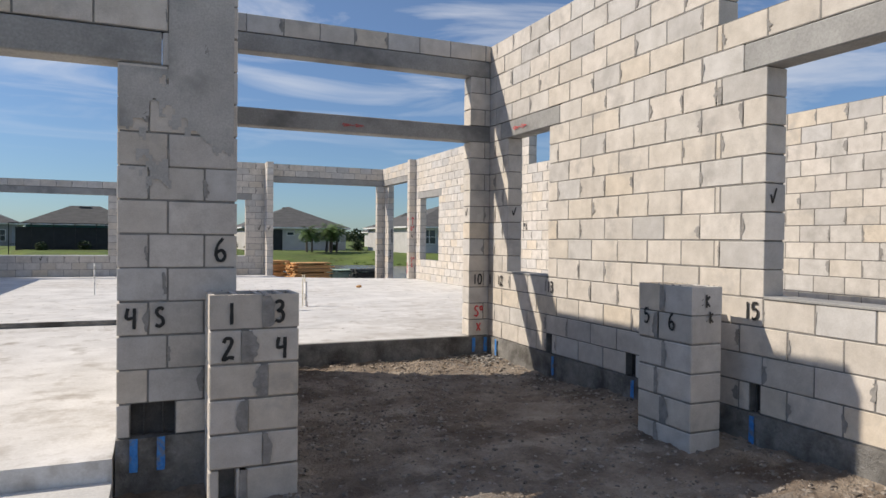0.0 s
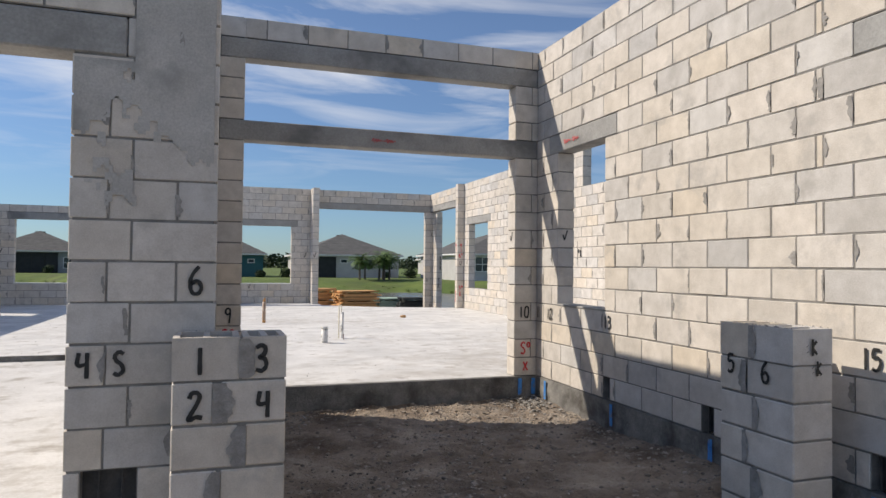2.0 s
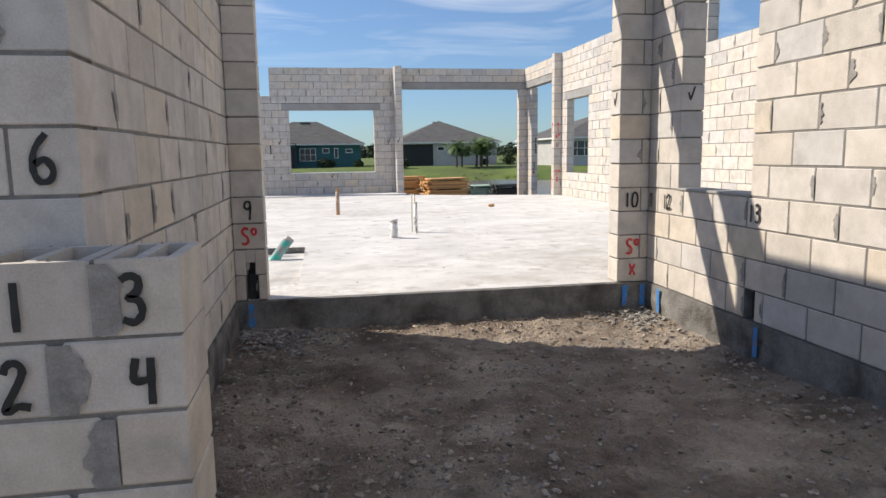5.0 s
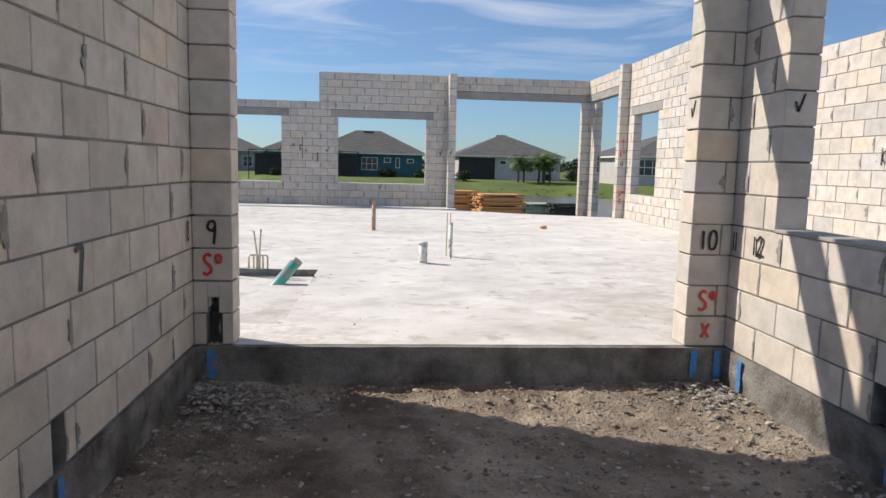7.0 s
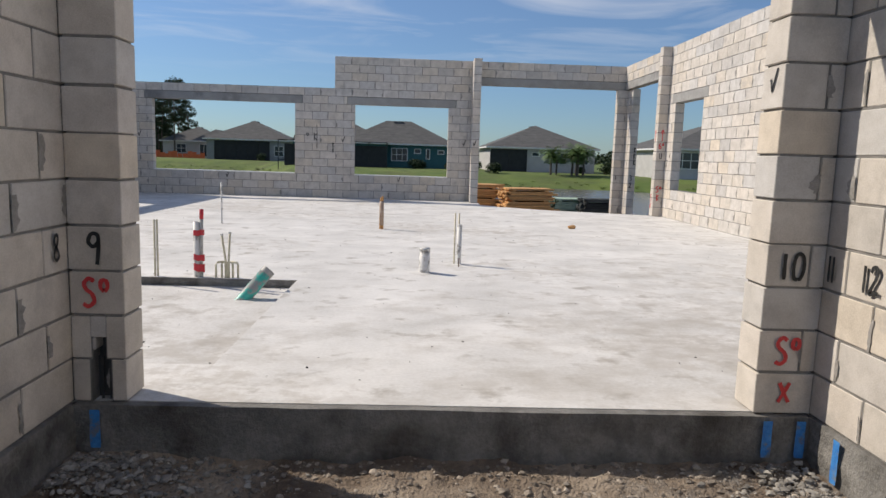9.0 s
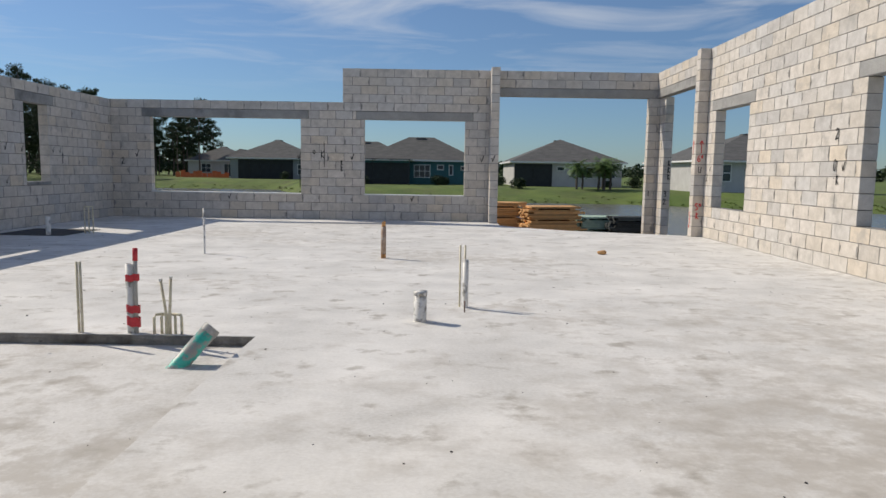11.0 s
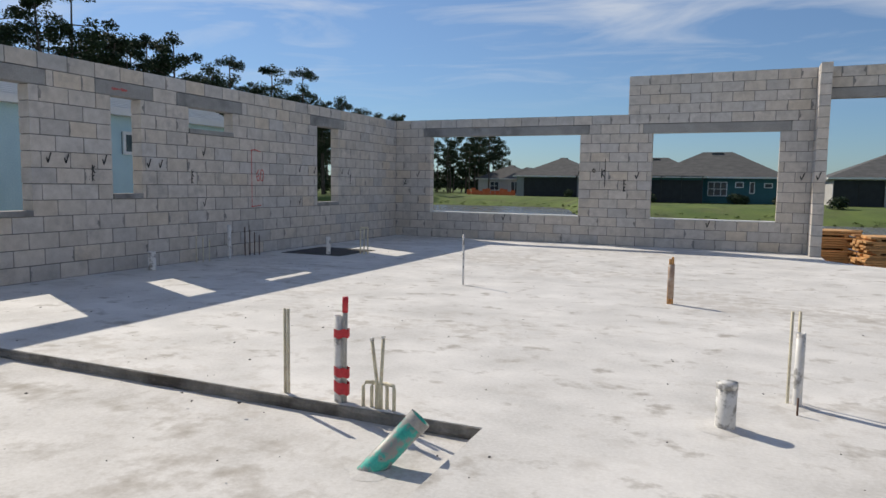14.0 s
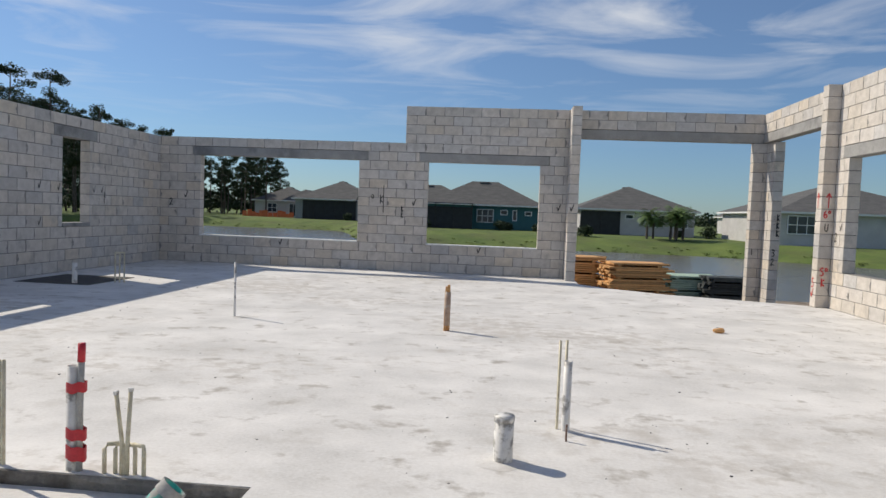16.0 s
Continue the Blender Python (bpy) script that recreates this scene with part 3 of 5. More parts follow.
bm = bmesh.new()
add_box(bm, -0.04, AX0 - 0.01, AY0 + 0.02, AY0 + 0.2, -0.5, -0.002)
add_box(bm, AX0 - 0.19, AX0 - 0.01, AY0 + 0.2, AY1, -0.5, -0.002)
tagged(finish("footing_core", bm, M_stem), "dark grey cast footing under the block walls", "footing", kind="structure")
bm = bmesh.new()
prism(bm, [(-7, 3.65), (-0.06, 3.65), (-0.06, 4.21), (-7, 4.21)], -0.5, -0.2)
tagged(finish("floor_apron", bm, M_slab), "rough concrete apron at the foot of the slab", "floor", kind="structure")

WATER = -1.35


def bank_y(x):
    """The line of the far bank; it comes closer beyond the side opening and swings away past the teal house."""
    wide = min(1, max(0, (-x - 8) / 12)) * (1 - min(1, max(0, (-x - 36) / 8)))
    return 61.8 + 27 * wide * wide * (3 - 2 * wide) + 1.2 * noise.noise((x * 0.06, 3, 0)) - 8 * min(1, max(0, (x - 19) / 10))


def ground_z(x, y):
    """Graded building plot, pond and the far bank."""
    site = -0.35 + 0.02 * noise.noise((x * 0.6, y * 0.6, 0)) - 0.23 * min(1, max(0, (y - 19) / 2))
    if -4 < x < 5 and -5 < y < 8:
        site -= 0.16          # dug out under the dirt bed of the entry
    d = y - 25.8 + max(0, abs(x - 2) - 14) * 0.15
    if d > 0:
        site -= min(1, d / 8) * 1.65
    far = y - bank_y(x)
    if far > -2:
        k = min(1, (far + 2) / 13)
        site = -1.85 + 1.6 * (k * k * (3 - 2 * k))
        k2 = min(1, max(0, (far - 10) / 40)); site += 0.05 * k2
    if x < -16:
        k = min(1, (-16 - x) / 8); k *= min(1, max(0, (52 - y) / 8)) if y < 60 else 0
        site = site * (1 - k) + -0.4 * k
    if x > 30 and y < 60:
        k = min(1, (x - 30) / 10); k *= min(1, max(0, (60 - y) / 10))
        site = site * (1 - k) + -0.4 * k
    return site


def spaced(near0, near1, step, far0, far1):
    out = [near0 + i * step for i in range(int((near1 - near0) / step) + 1)]
    s, v = step, out[-1]
    while v < far1:
        s *= 1.35; v += s; out.append(v)
    s, v = step, near0
    pre = []
    while v > far0:
        s *= 1.35; v -= s; pre.append(v)
    return pre[::-1] + out


gx, gy = spaced(-46, 44, 1.0, -3000, 3000), spaced(-8, 114, 1.0, -3000, 3000)
bm = bmesh.new()
gv = [[bm.verts.new((x, y, ground_z(x, y) if abs(x) < 500 and abs(y) < 500 else -0.2)) for x in gx] for y in gy]
for j in range(len(gy) - 1):
    for i in range(len(gx) - 1):
        f = bm.faces.new((gv[j][i], gv[j][i + 1], gv[j + 1][i + 1], gv[j + 1][i]))
        cx, cy = (gx[i] + gx[i + 1]) / 2, (gy[j] + gy[j + 1]) / 2
        f.material_index = 1 if (cy > 28 or cx < -11 or cx > 13) else 2 if cy > 19 else 0
tagged(finish("ground", bm, [M_sand, M_grass, M_dirt], smooth=True), "bare graded soil turning to mown grass round a pond", "ground", kind="structure")
bm = bmesh.new()
prism(bm, [(-60, 27), (80, 27), (80, 112), (-60, 112)], WATER - 0.02, WATER)
tagged(finish("water", bm, M_water), "still brown pond water reflecting the sky", "pond", kind="structure")

# dirt bed of the entry, finely uneven, with gravel
def dirt_z(x, y):
    e = min(x - AX0, AX1 - x, AY1 - y)
    rise = 0.05 * max(0, 1 - max(0, e) / 0.5)
    low = min(1, max(0, 5.2 - y)) * min(1, max(0, 1.7 - x))
    high = min(1, max(0, (x - 2.8) / 0.8)) * min(1, max(0, (6 - y) / 1.5))
    return -0.29 + rise - 0.10 * low + 0.04 * high + 0.030 * noise.noise((x * 1.1, y * 1.1, 5)) + 0.020 * noise.noise((x * 4, y * 4, 1)) + 0.022 * noise.noise((x * 9, y * 9, 2)) + 0.018 * abs(noise.noise((x * 15, y * 15, 7))) + 0.010 * noise.noise((x * 30, y * 30, 4))


bm = bmesh.new()
X0, X1, Y0, Y1, st = -3.0, AX1, -4.0, AY1, 0.03
nx, ny = int((X1 - X0) / st), int((Y1 - Y0) / st)
gv = [[bm.verts.new((X0 + (X1 - X0) * i / nx, Y0 + (Y1 - Y0) * j / ny, dirt_z(X0 + (X1 - X0) * i / nx, Y0 + (Y1 - Y0) * j / ny))) for i in range(nx + 1)] for j in range(ny + 1)]
for j in range(ny):
    for i in range(nx):
        if Y0 + (Y1 - Y0) * (j + 1) / ny > AY0 and X0 + (X1 - X0) * i / nx < AX0 - 0.1:
            continue
        bm.faces.new((gv[j][i], gv[j][i + 1], gv[j + 1][i + 1], gv[j + 1][i]))
tagged(finish("ground_entry", bm, M_dirt, smooth=True), "bare brown dirt with scattered gravel in the entry", "ground", kind="structure")
rng = random.Random(5)
ico = bmesh.new(); bmesh.ops.create_icosphere(ico, subdivisions=1, radius=1)
iv, jf = [v.co.copy() for v in ico.verts], [[v.index for v in f.verts] for f in ico.faces]
ico.free()


def scatter(name, count, place, size, mat, label):
    vs, fs = [], []
    for _ in range(count):
        x, y, z = place()
        s = size()
        sc = Vector((s * rng.uniform(0.7, 1.4), s * rng.uniform(0.7, 1.4), s * rng.uniform(0.4, 0.8)))
        a = rng.uniform(0, 6.3)
        b0 = len(vs)
        for v in iv:
            k = rng.uniform(0.55, 1.35)
            p = Vector((v.x * sc.x, v.y * sc.y, v.z * sc.z)) * k
            vs.append((x + p.x * math.cos(a) - p.y * math.sin(a), y + p.x * math.sin(a) + p.y * math.cos(a), z + p.z))
        fs += [[b0 + i for i in f] for f in jf]
    me = bpy.data.meshes.new(name)
    me.from_pydata(vs, [], fs)
    me.materials.append(mat)
    return tagged(new(name, me), label, "gravel", kind="stuff")


def in_entry():
    while True:
        x, y = rng.uniform(AX0 + 0.03, AX1 - 0.03), rng.uniform(0.5, AY1 - 0.05)
        w = 0.35 + 0.65 * max(0, 1 - min(x - AX0, AX1 - x, AY1 - y) / 0.6) + 0.5 * noise.noise((x * 0.9, y * 0.9, 9))
        if rng.random() < w:
            return x, y, dirt_z(x, y) + 0.002


scatter("gravel", 16000, in_entry, lambda: 0.0025 + 0.019 * rng.random() ** 4, M_pebble, "pale grey gravel and broken mortar on the dirt")
def in_corner():
    """Broken mortar heaped in the corners below the doorway."""
    cx, spread = rng.choice(((AX0 + 0.05, 0.35), (AX0 + 0.05, 0.35), (AX1 - 0.05, 0.22)))
    x = cx + abs(rng.gauss(0, spread)) * (1 if cx < 2 else -1)
    y = AY1 - 0.06 - abs(rng.gauss(0, 0.28))
    return x, y, dirt_z(x, y) + 0.015 * max(0, 1 - abs(x - cx))


M_broken = material("broken_mortar", (0.20, 0.185, 0.165), (0.36, 0.34, 0.31), 16, 0.95, 90, 0.4, 0.003, "island", vary_amount=0.4)
scatter("mortar_rubble", 1700, in_corner, lambda: 0.003 + 0.020 * rng.random() ** 4, M_broken, "pale broken mortar heaped in the dirt corners")
scatter("concrete_crumbs", 520, lambda: (rng.uniform(-5, 7), rng.uniform(7.8, 19.4), 0.001), lambda: 0.003 + 0.006 * rng.random() ** 3, M_dark, "dark crumbs lying on the slab")
scatter("rubble", 900, lambda: (rng.uniform(3.8, 7.5), rng.uniform(20.6, 24), -0.57), lambda: 0.01 + 0.06 * rng.random() ** 3, M_pebble, "grey rubble below the slab edge")


# ---- neighbouring houses ----
def window_unit(parent, x, y, z, w, h, nrm, bars=(2, 2)):
    """A window on a wall face that looks along nrm ('-y', 'x' or '-x')."""
    def put(bm, u0, u1, z0, z1, d0, d1):
        if nrm == "-y": add_box(bm, x + u0, x + u1, y - d1, y - d0, z + z0, z + z1)
        elif nrm == "x": add_box(bm, x + d0, x + d1, y + u0, y + u1, z + z0, z + z1)
        else: add_box(bm, x - d1, x - d0, y + u0, y + u1, z + z0, z + z1)
    fr, pane = bmesh.new(), bmesh.new()
    put(pane, -w / 2, w / 2, 0, h, 0.0, 0.03)
    for u in (-w / 2, w / 2 - 0.08):
        put(fr, u, u + 0.08, 0, h, 0.03, 0.08)
    for v in (0, h - 0.08):
        put(fr, -w / 2 + 0.08, w / 2 - 0.08, v, v + 0.08, 0.03, 0.08)
    for i in range(1, bars[0]):
        u = -w / 2 + w * i / bars[0]; put(fr, u - 0.03, u + 0.03, 0.08, h - 0.08, 0.03, 0.07)
    for i in range(1, bars[1]):
        v = h * i / bars[1]; put(fr, -w / 2 + 0.08, w / 2 - 0.08, v - 0.03, v + 0.03, 0.032, 0.068)
    win = part("window", pane, M_glass, parent, "dark reflecting pane")
    part("window_frame", fr, M_white, win, "white window frame")


def hip(bm, x0, x1, y0, y1, z, rise, over=0.5):
    x0, x1, y0, y1 = x0 - over, x1 + over, y0 - over, y1 + over
    w, d = x1 - x0, y1 - y0
    r = min(w, d) / 2
    b = [bm.verts.new(p) for p in ((x0, y0, z), (x1, y0, z), (x1, y1, z), (x0, y1, z))]
    if w >= d:
        t = [bm.verts.new((x0 + r, y0 + d / 2, z + rise)), bm.verts.new((x1 - r + 0.001, y0 + d / 2, z + rise))]
        fs = ((b[0], b[1], t[1], t[0]), (b[1], b[2], t[1]), (b[2], b[3], t[0], t[1]), (b[3], b[0], t[0]))
    else:
        t = [bm.verts.new((x0 + w / 2, y0 + r, z + rise)), bm.verts.new((x0 + w / 2, y1 - r, z + rise))]
        fs = ((b[0], b[1], t[0]), (b[1], b[2], t[1], t[0]), (b[2], b[3], t[1]), (b[3], b[0], t[0], t[1]))
    for f in fs:
        bm.faces.new(f)
    bm.faces.new(b[::-1])


def house(label, at, rz, blocks, wall, windows=(), porch=None, cage=None, eave=2.55):
    """A one-storey house. blocks: (x0, x1, y0, y1, roof rise) in its own axes, front looking to -y."""
    root = thing("house", label, "house", at, rz)
    for x0, x1, y0, y1, rise in blocks:
        bm = bmesh.new(); add_box(bm, x0, x1, y0, y1, -0.6, eave); part("wall", bm, wall, root)
        bm = bmesh.new(); hip(bm, x0, x1, y0, y1, eave + 0.16, rise); roof = part("roof", bm, M_roof, root, "dark grey shingle hip roof")
        bm = bmesh.new(); add_box(bm, x0 - 0.5, x1 + 0.5, y0 - 0.5, y1 + 0.5, eave, eave + 0.155); part("fascia", bm, M_white, roof, "white fascia and soffit")
        bm = bmesh.new()
        add_box(bm, (x0 + x1) / 2 - 0.6, (x0 + x1) / 2 + 0.6, (y0 + y1) / 2 - 0.6, (y0 + y1) / 2 + 0.2, eave + rise - 0.35, eave + rise + 0.08, 0.03)
        part("roof_vent", bm, M_roof, roof, "dark ridge vent")
    for x, y, z, w, h, bars in windows:
        window_unit(root, x, y, z, w, h, "-y", bars)
    if porch:
        x0, x1, y = porch
        bm = bmesh.new(); add_box(bm, x0, x1, y - 0.04, y + 0.02, -0.1, eave - 0.1); p = part("porch_screen", bm, M_screen, root, "dark screened porch")
        n = max(2, int((x1 - x0) / 1.5))
        for i in range(n + 1):
            bm = bmesh.new()
            u = x0 + (x1 - x0) * i / n; add_box(bm, u - 0.04, u + 0.04, y - 0.09, y - 0.04, -0.1, eave - 0.1)
            part("porch_post", bm, M_black, p, "black screen post")
    if cage:
        x0, x1, y0, y1, h = cage
        bm = bmesh.new(); add_box(bm, x0 + 0.1, x1 - 0.1, y1 - 0.1, y1 - 0.03, -0.2, 2.3); c = part("pool_cage", bm, M_screen, root, "dark screened pool enclosure")
        for i in range(7):
            u = x0 + (x1 - x0) * i / 6
            bm = bmesh.new(); add_box(bm, u - 0.04, u + 0.04, y0 - 0.04, y0 + 0.04, -0.6, h); part("post", bm, M_black, c, "black post")
            bm = bmesh.new(); add_box(bm, u - 0.04, u + 0.04, y0 + 0.04, y1, h - 0.08, h); part("rafter", bm, M_black, c, "black rafter")
        for z in (0.5, h - 0.08):
            bm = bmesh.new(); add_box(bm, x0, x1, y0 - 0.085, y0 - 0.045, z, z + 0.08); part("rail", bm, M_black, c, "black rail")
    return root


GZ = -0.2
house("teal one-storey house, grey hip roof and pool cage, across pond", (0.0, 84, GZ), 0,
      [(-7, 6.0, 0, 10, 2.8), (-12.0, -1.6, -2.5, 5, 2.05)], M_teal_wall, [(-0.2, 0, 0.7, 1.9, 1.5, (3, 2)), (1.9, 0, 1.6, 0.8, 0.6, (1, 1)), (3.1, 0, 1.0, 0.5, 1.2, (1, 1)), (4.6, 0, 1.6, 0.8, 0.5, (1, 1)), (-9.8, -2.5, 0.4, 1.6, 1.8, (2, 1)), (-6.8, -2.5, 0.4, 1.2, 1.8, (2, 1)), (-3.6, -2.5, 0.4, 1.6, 1.8, (2, 1))], cage=(-13.0, -1.4, -5.5, -2.5, 2.7))
house("grey one-storey house with a hip roof and dark screened porch", (16.5, 82, GZ), 0,
      [(-6.4, 5.6, 0, 14, 2.75)], M_light_wall, [(1.6, 0, 0.9, 1.6, 1.3, (2, 2)), (4.3, 0, 0.9, 1.2, 1.3, (2, 2)), (-1.2, 0, 1.7, 0.9, 0.5, (1, 1))], porch=(-6.3, -2.2, 0))
house("pale grey one-storey house with hip roof beside the pond", (32.6, 67.5, -0.1), 0,
      [(-7.5, 7.5, 0, 15, 2.9)], M_light_wall, [(-5.6, 0, 0.8, 2.4, 1.6, (3, 2)), (3.5, 0, 0.1, 0.9, 2.0, (1, 1))], porch=(4.2, 7.4, 0))
house("grey one-storey house with a screened porch across the pond", (-23.6, 108, GZ), 3,
      [(-6, 6, 0, 13, 3.0)], M_grey_wall, [(4.6, 0, 0.6, 1.4, 1.6, (2, 2))], porch=(-4.8, 3.2, 0), eave=2.9)
house("pale house with white-framed windows behind an orange fence", (-33.8, 120, GZ), 6,
      [(-6.5, 3.0, 0, 11, 2.5), (-0.8, 4.8, -3, 9, 2.0), (4.8, 12, 2, 12, 2.5)], M_light_wall, [(-3.6, 0, 0.7, 1.6, 1.5, (2, 2)), (0.6, -3, 0.1, 1.4, 2.1, (2, 1)), (2.9, -3, 0.1, 2.0, 2.1, (3, 1))])
house("distant grey house with a hip roof", (46, 112, GZ), 0, [(-9, 9, 0, 12, 3.6)], M_light_wall, [(0, 0, 0.8, 1.8, 1.4, (2, 2))])
# next-door house beyond the left wall
nh = thing("house", "pale blue stucco house next door with white fascia", "house", (-13.2, 18.0, -0.4), 0)
bm = bmesh.new(); add_box(bm, -9, 0, -13, 7.0, -0.5, 3.4); part("wall", bm, M_blue_wall, nh)
bm = bmesh.new(); add_box(bm, -9.4, 0.32, -13.3, 7.3, 3.4, 3.57); part("fascia", bm, M_white, nh, "white fascia board")
bm = bmesh.new()
for i in range(7):
    add_box(bm, 0.2 - 0.09 * (i + 1), 0.26 - 0.09 * i, -13.2, 7.2 - 0.05 * i, 3.575 + i * 0.055, 3.61 + i * 0.055)
part("roof_edge", bm, M_white, nh, "pale ribbed roof edge")
bm = bmesh.new(); hip(bm, -9, -0.45, -12.9, 6.6, 3.95, 1.6, 0.1); part("roof", bm, M_roof, nh, "grey shingle roof")
for wy in (3.6, -1.5):
    window_unit(nh, 0, wy, 2.38, 1.3, 0.62, "x", (1, 1))


# ---- trees and shrubs ----
def leaf_cloud(bm, rng, c, rad, n, size, flat=0.6):
    for _ in range(n):
        d = Vector((rng.gauss(0, 1), rng.gauss(0, 1), rng.gauss(0, 1) * flat))
        d = d.normalized() * rad * rng.random() ** 0.4
        d.z *= flat
        p = Vector(c) + d
        u = Vector((rng.uniform(-1, 1), rng.uniform(-1, 1), rng.uniform(-0.6, 0.6))).normalized()
        w = u.orthogonal().normalized()
        w.rotate(Matrix.Rotation(rng.uniform(0, 6.3), 3, u))
        s = size * rng.uniform(0.6, 1.3)
        bm.faces.new([bm.verts.new(p + u * s), bm.verts.new(p - u * s * 0.5 + w * s * 0.6), bm.verts.new(p - u * s * 0.5 - w * s * 0.6)])


def pine(seed, h, crown):
    r = random.Random(seed)
    root = thing("pine_tree", "tall dark green pine with a bare trunk and open crown", "tree", (0, 0, -50), group="pines along the plot")
    tr, cr = bmesh.new(), bmesh.new()
    bend = [r.uniform(-0.4, 0.4) for _ in range(4)]
    pts = [(bend[0] * math.sin(i * 0.6), bend[1] * math.sin(i * 0.5), h * i / 8 - 0.4 * (i == 0)) for i in range(9)]
    add_tube(tr, pts, 0.22, 7, 0.05)
    for i in range(20):
        k = r.uniform(1 - crown - 0.08, 0.98)
        a = r.uniform(0, 6.3)
        ln = (0.3 + math.sin(math.pi * min(1, max(0, (k - 0.9 + crown) / (0.12 + crown)))) ** 0.7) * h * r.uniform(0.07, 0.15)
        b0 = Vector(pts[min(8, int(k * 8))]); b0.z = h * k
        e = b0 + Vector((math.cos(a) * ln, math.sin(a) * ln, r.uniform(0.1, 0.9)))
        add_tube(tr, [b0, (b0 + e) / 2 + Vector((0, 0, -0.1)), e], 0.06, 5, 0.02)
        leaf_cloud(cr, r, e, r.uniform(0.55, 1.0), 170, 0.15, 0.8)
        leaf_cloud(cr, r, (b0 + e) / 2 + Vector((0, 0, 0.2)), r.uniform(0.4, 0.75), 80, 0.15, 0.8)
    leaf_cloud(cr, r, (pts[-1][0], pts[-1][1], h), 0.9, 90, 0.17, 0.9)
    part("trunk", tr, M_bark, root, "bare grey-brown trunk")
    part("crown", cr, M_leaf, root, "dark needle clumps with gaps")
    return root


pines = [pine(11, 15, 0.56), pine(12, 17, 0.48), pine(13, 13.5, 0.62), pine(14, 16, 0.55)]
r = random.Random(3)
spots = []
for i in range(64):
    k = i / 63
    spots.append((-44 - 10 * k + r.uniform(-5, 5), 24 + 90 * k + r.uniform(-4, 4)))
for i in range(60):
    spots.append((-84 + 46 * i / 59 + r.uniform(-3, 3), 126 + r.uniform(-8, 14)))
for i, (x, y) in enumerate(spots):
    p = copy_thing(pines[i % 4], pose(x, y, GZ - 0.1, 0, 0, r.uniform(0, 360)) @ Matrix.Scale(r.uniform(0.66, 0.92) * (1.12 - 0.27 * min(1, i / 63)), 4))
for p in pines:
    p.matrix_world = pose(-60 - 6 * pines.index(p), 40 + 18 * pines.index(p), GZ, 0, 0, 0)
# undergrowth and the far woods
bm = bmesh.new()
for i in range(150):
    k = r.random()
    leaf_cloud(bm, r, (-50 - 10 * k + r.uniform(-4, 4), 24 + 100 * k, GZ + 0.8 + r.random()), r.uniform(1.0, 2.2), 60, 0.35)
for i in range(120):
    leaf_cloud(bm, r, (-90 + 52 * r.random(), 134 + r.uniform(-6, 10), GZ + 1 + r.random() * 3), r.uniform(1.5, 3), 60, 0.5)
tagged(finish("undergrowth", bm, M_leaf), "dark shrubs under the pines", "shrubs", kind="stuff")
bm = bmesh.new()
for i in range(520):
    a = radians(-30 + 95 * i / 519)
    d = 330 + r.uniform(-30, 50)
    leaf_cloud(bm, r, (d * math.sin(a), d * math.cos(a), 1 + r.random() * 2.5), r.uniform(3, 5), 60, 1.1, 0.8)
tagged(finish("far_woods", bm, M_leaf), "hazy belt of far dark trees", "woods", kind="stuff")


def palm(seed, h):
    r = random.Random(seed)
    root = thing("palm_tree", "short green palm with arching fronds on the lawn", "palm", (0, 0, -50), group="palms on the lawn")
    bm = bmesh.new(); add_tube(bm, [(0, 0, -0.2), (0.05, 0, h * 0.5), (0, 0.05, h)], 0.13, 8, 0.10); part("trunk", bm, M_bark, root, "brown trunk")
    bm = bmesh.new()
    for i in range(34):
        a = r.uniform(0, 6.3); el = r.uniform(-0.3, 1.2); ln = r.uniform(1.2, 1.8)
        prev = Vector((0, 0, h)); d = Vector((math.cos(a) * math.cos(el), math.sin(a) * math.cos(el), math.sin(el)))
        side = d.cross(Vector((0, 0, 1))).normalized()
        for s in range(4):
            nx2 = prev + d * ln / 4
            for sg in (-1, 1):
                for u in (0.0, 0.5):
                    b0 = prev.lerp(nx2, u)
                    bm.faces.new([bm.verts.new(b0), bm.verts.new(b0 + d * 0.12), bm.verts.new(b0 + side * sg * 0.42 + d * 0.2 - Vector((0, 0, 0.12)))])
            prev = nx2; d = (d + Vector((0, 0, -0.35))).normalized()
    part("fronds", bm, M_palm, root, "green arching fronds")
    return root


p0 = palm(21, 2.1)
for x, y, s in ((15.2, 72, 0.95), (15.85, 72.5, 0.85), (17.3, 72, 1.0), (18.5, 72.3, 0.95), (18.0, 73.2, 1.05)):
    copy_thing(p0, pose(x, y, ground_z(x, y) - 0.02, 0, 0, 40 * x) @ Matrix.Scale(s, 4))
p0.matrix_world = pose(17.75, 71.6, ground_z(17.75, 71.6) - 0.02)


def bush(at, rad, seed, mat=None):
    r = random.Random(seed)
    root = thing("shrub", "rounded dark green garden shrub on the lawn", "shrub", at, group="garden shrubs")
    bm = bmesh.new()
    for _ in range(8):
        leaf_cloud(bm, r, (r.uniform(-0.4, 0.4) * rad, r.uniform(-0.4, 0.4) * rad, rad * r.uniform(0.5, 0.9)), rad * 0.75, 110, 0.12, 0.9)
    part("leaves", bm, mat or M_leaf, root)
    bm = bmesh.new(); add_tube(bm, [(0, 0, -0.2), (0, 0, rad * 0.8)], 0.06, 6); part("stem", bm, M_bark, root)


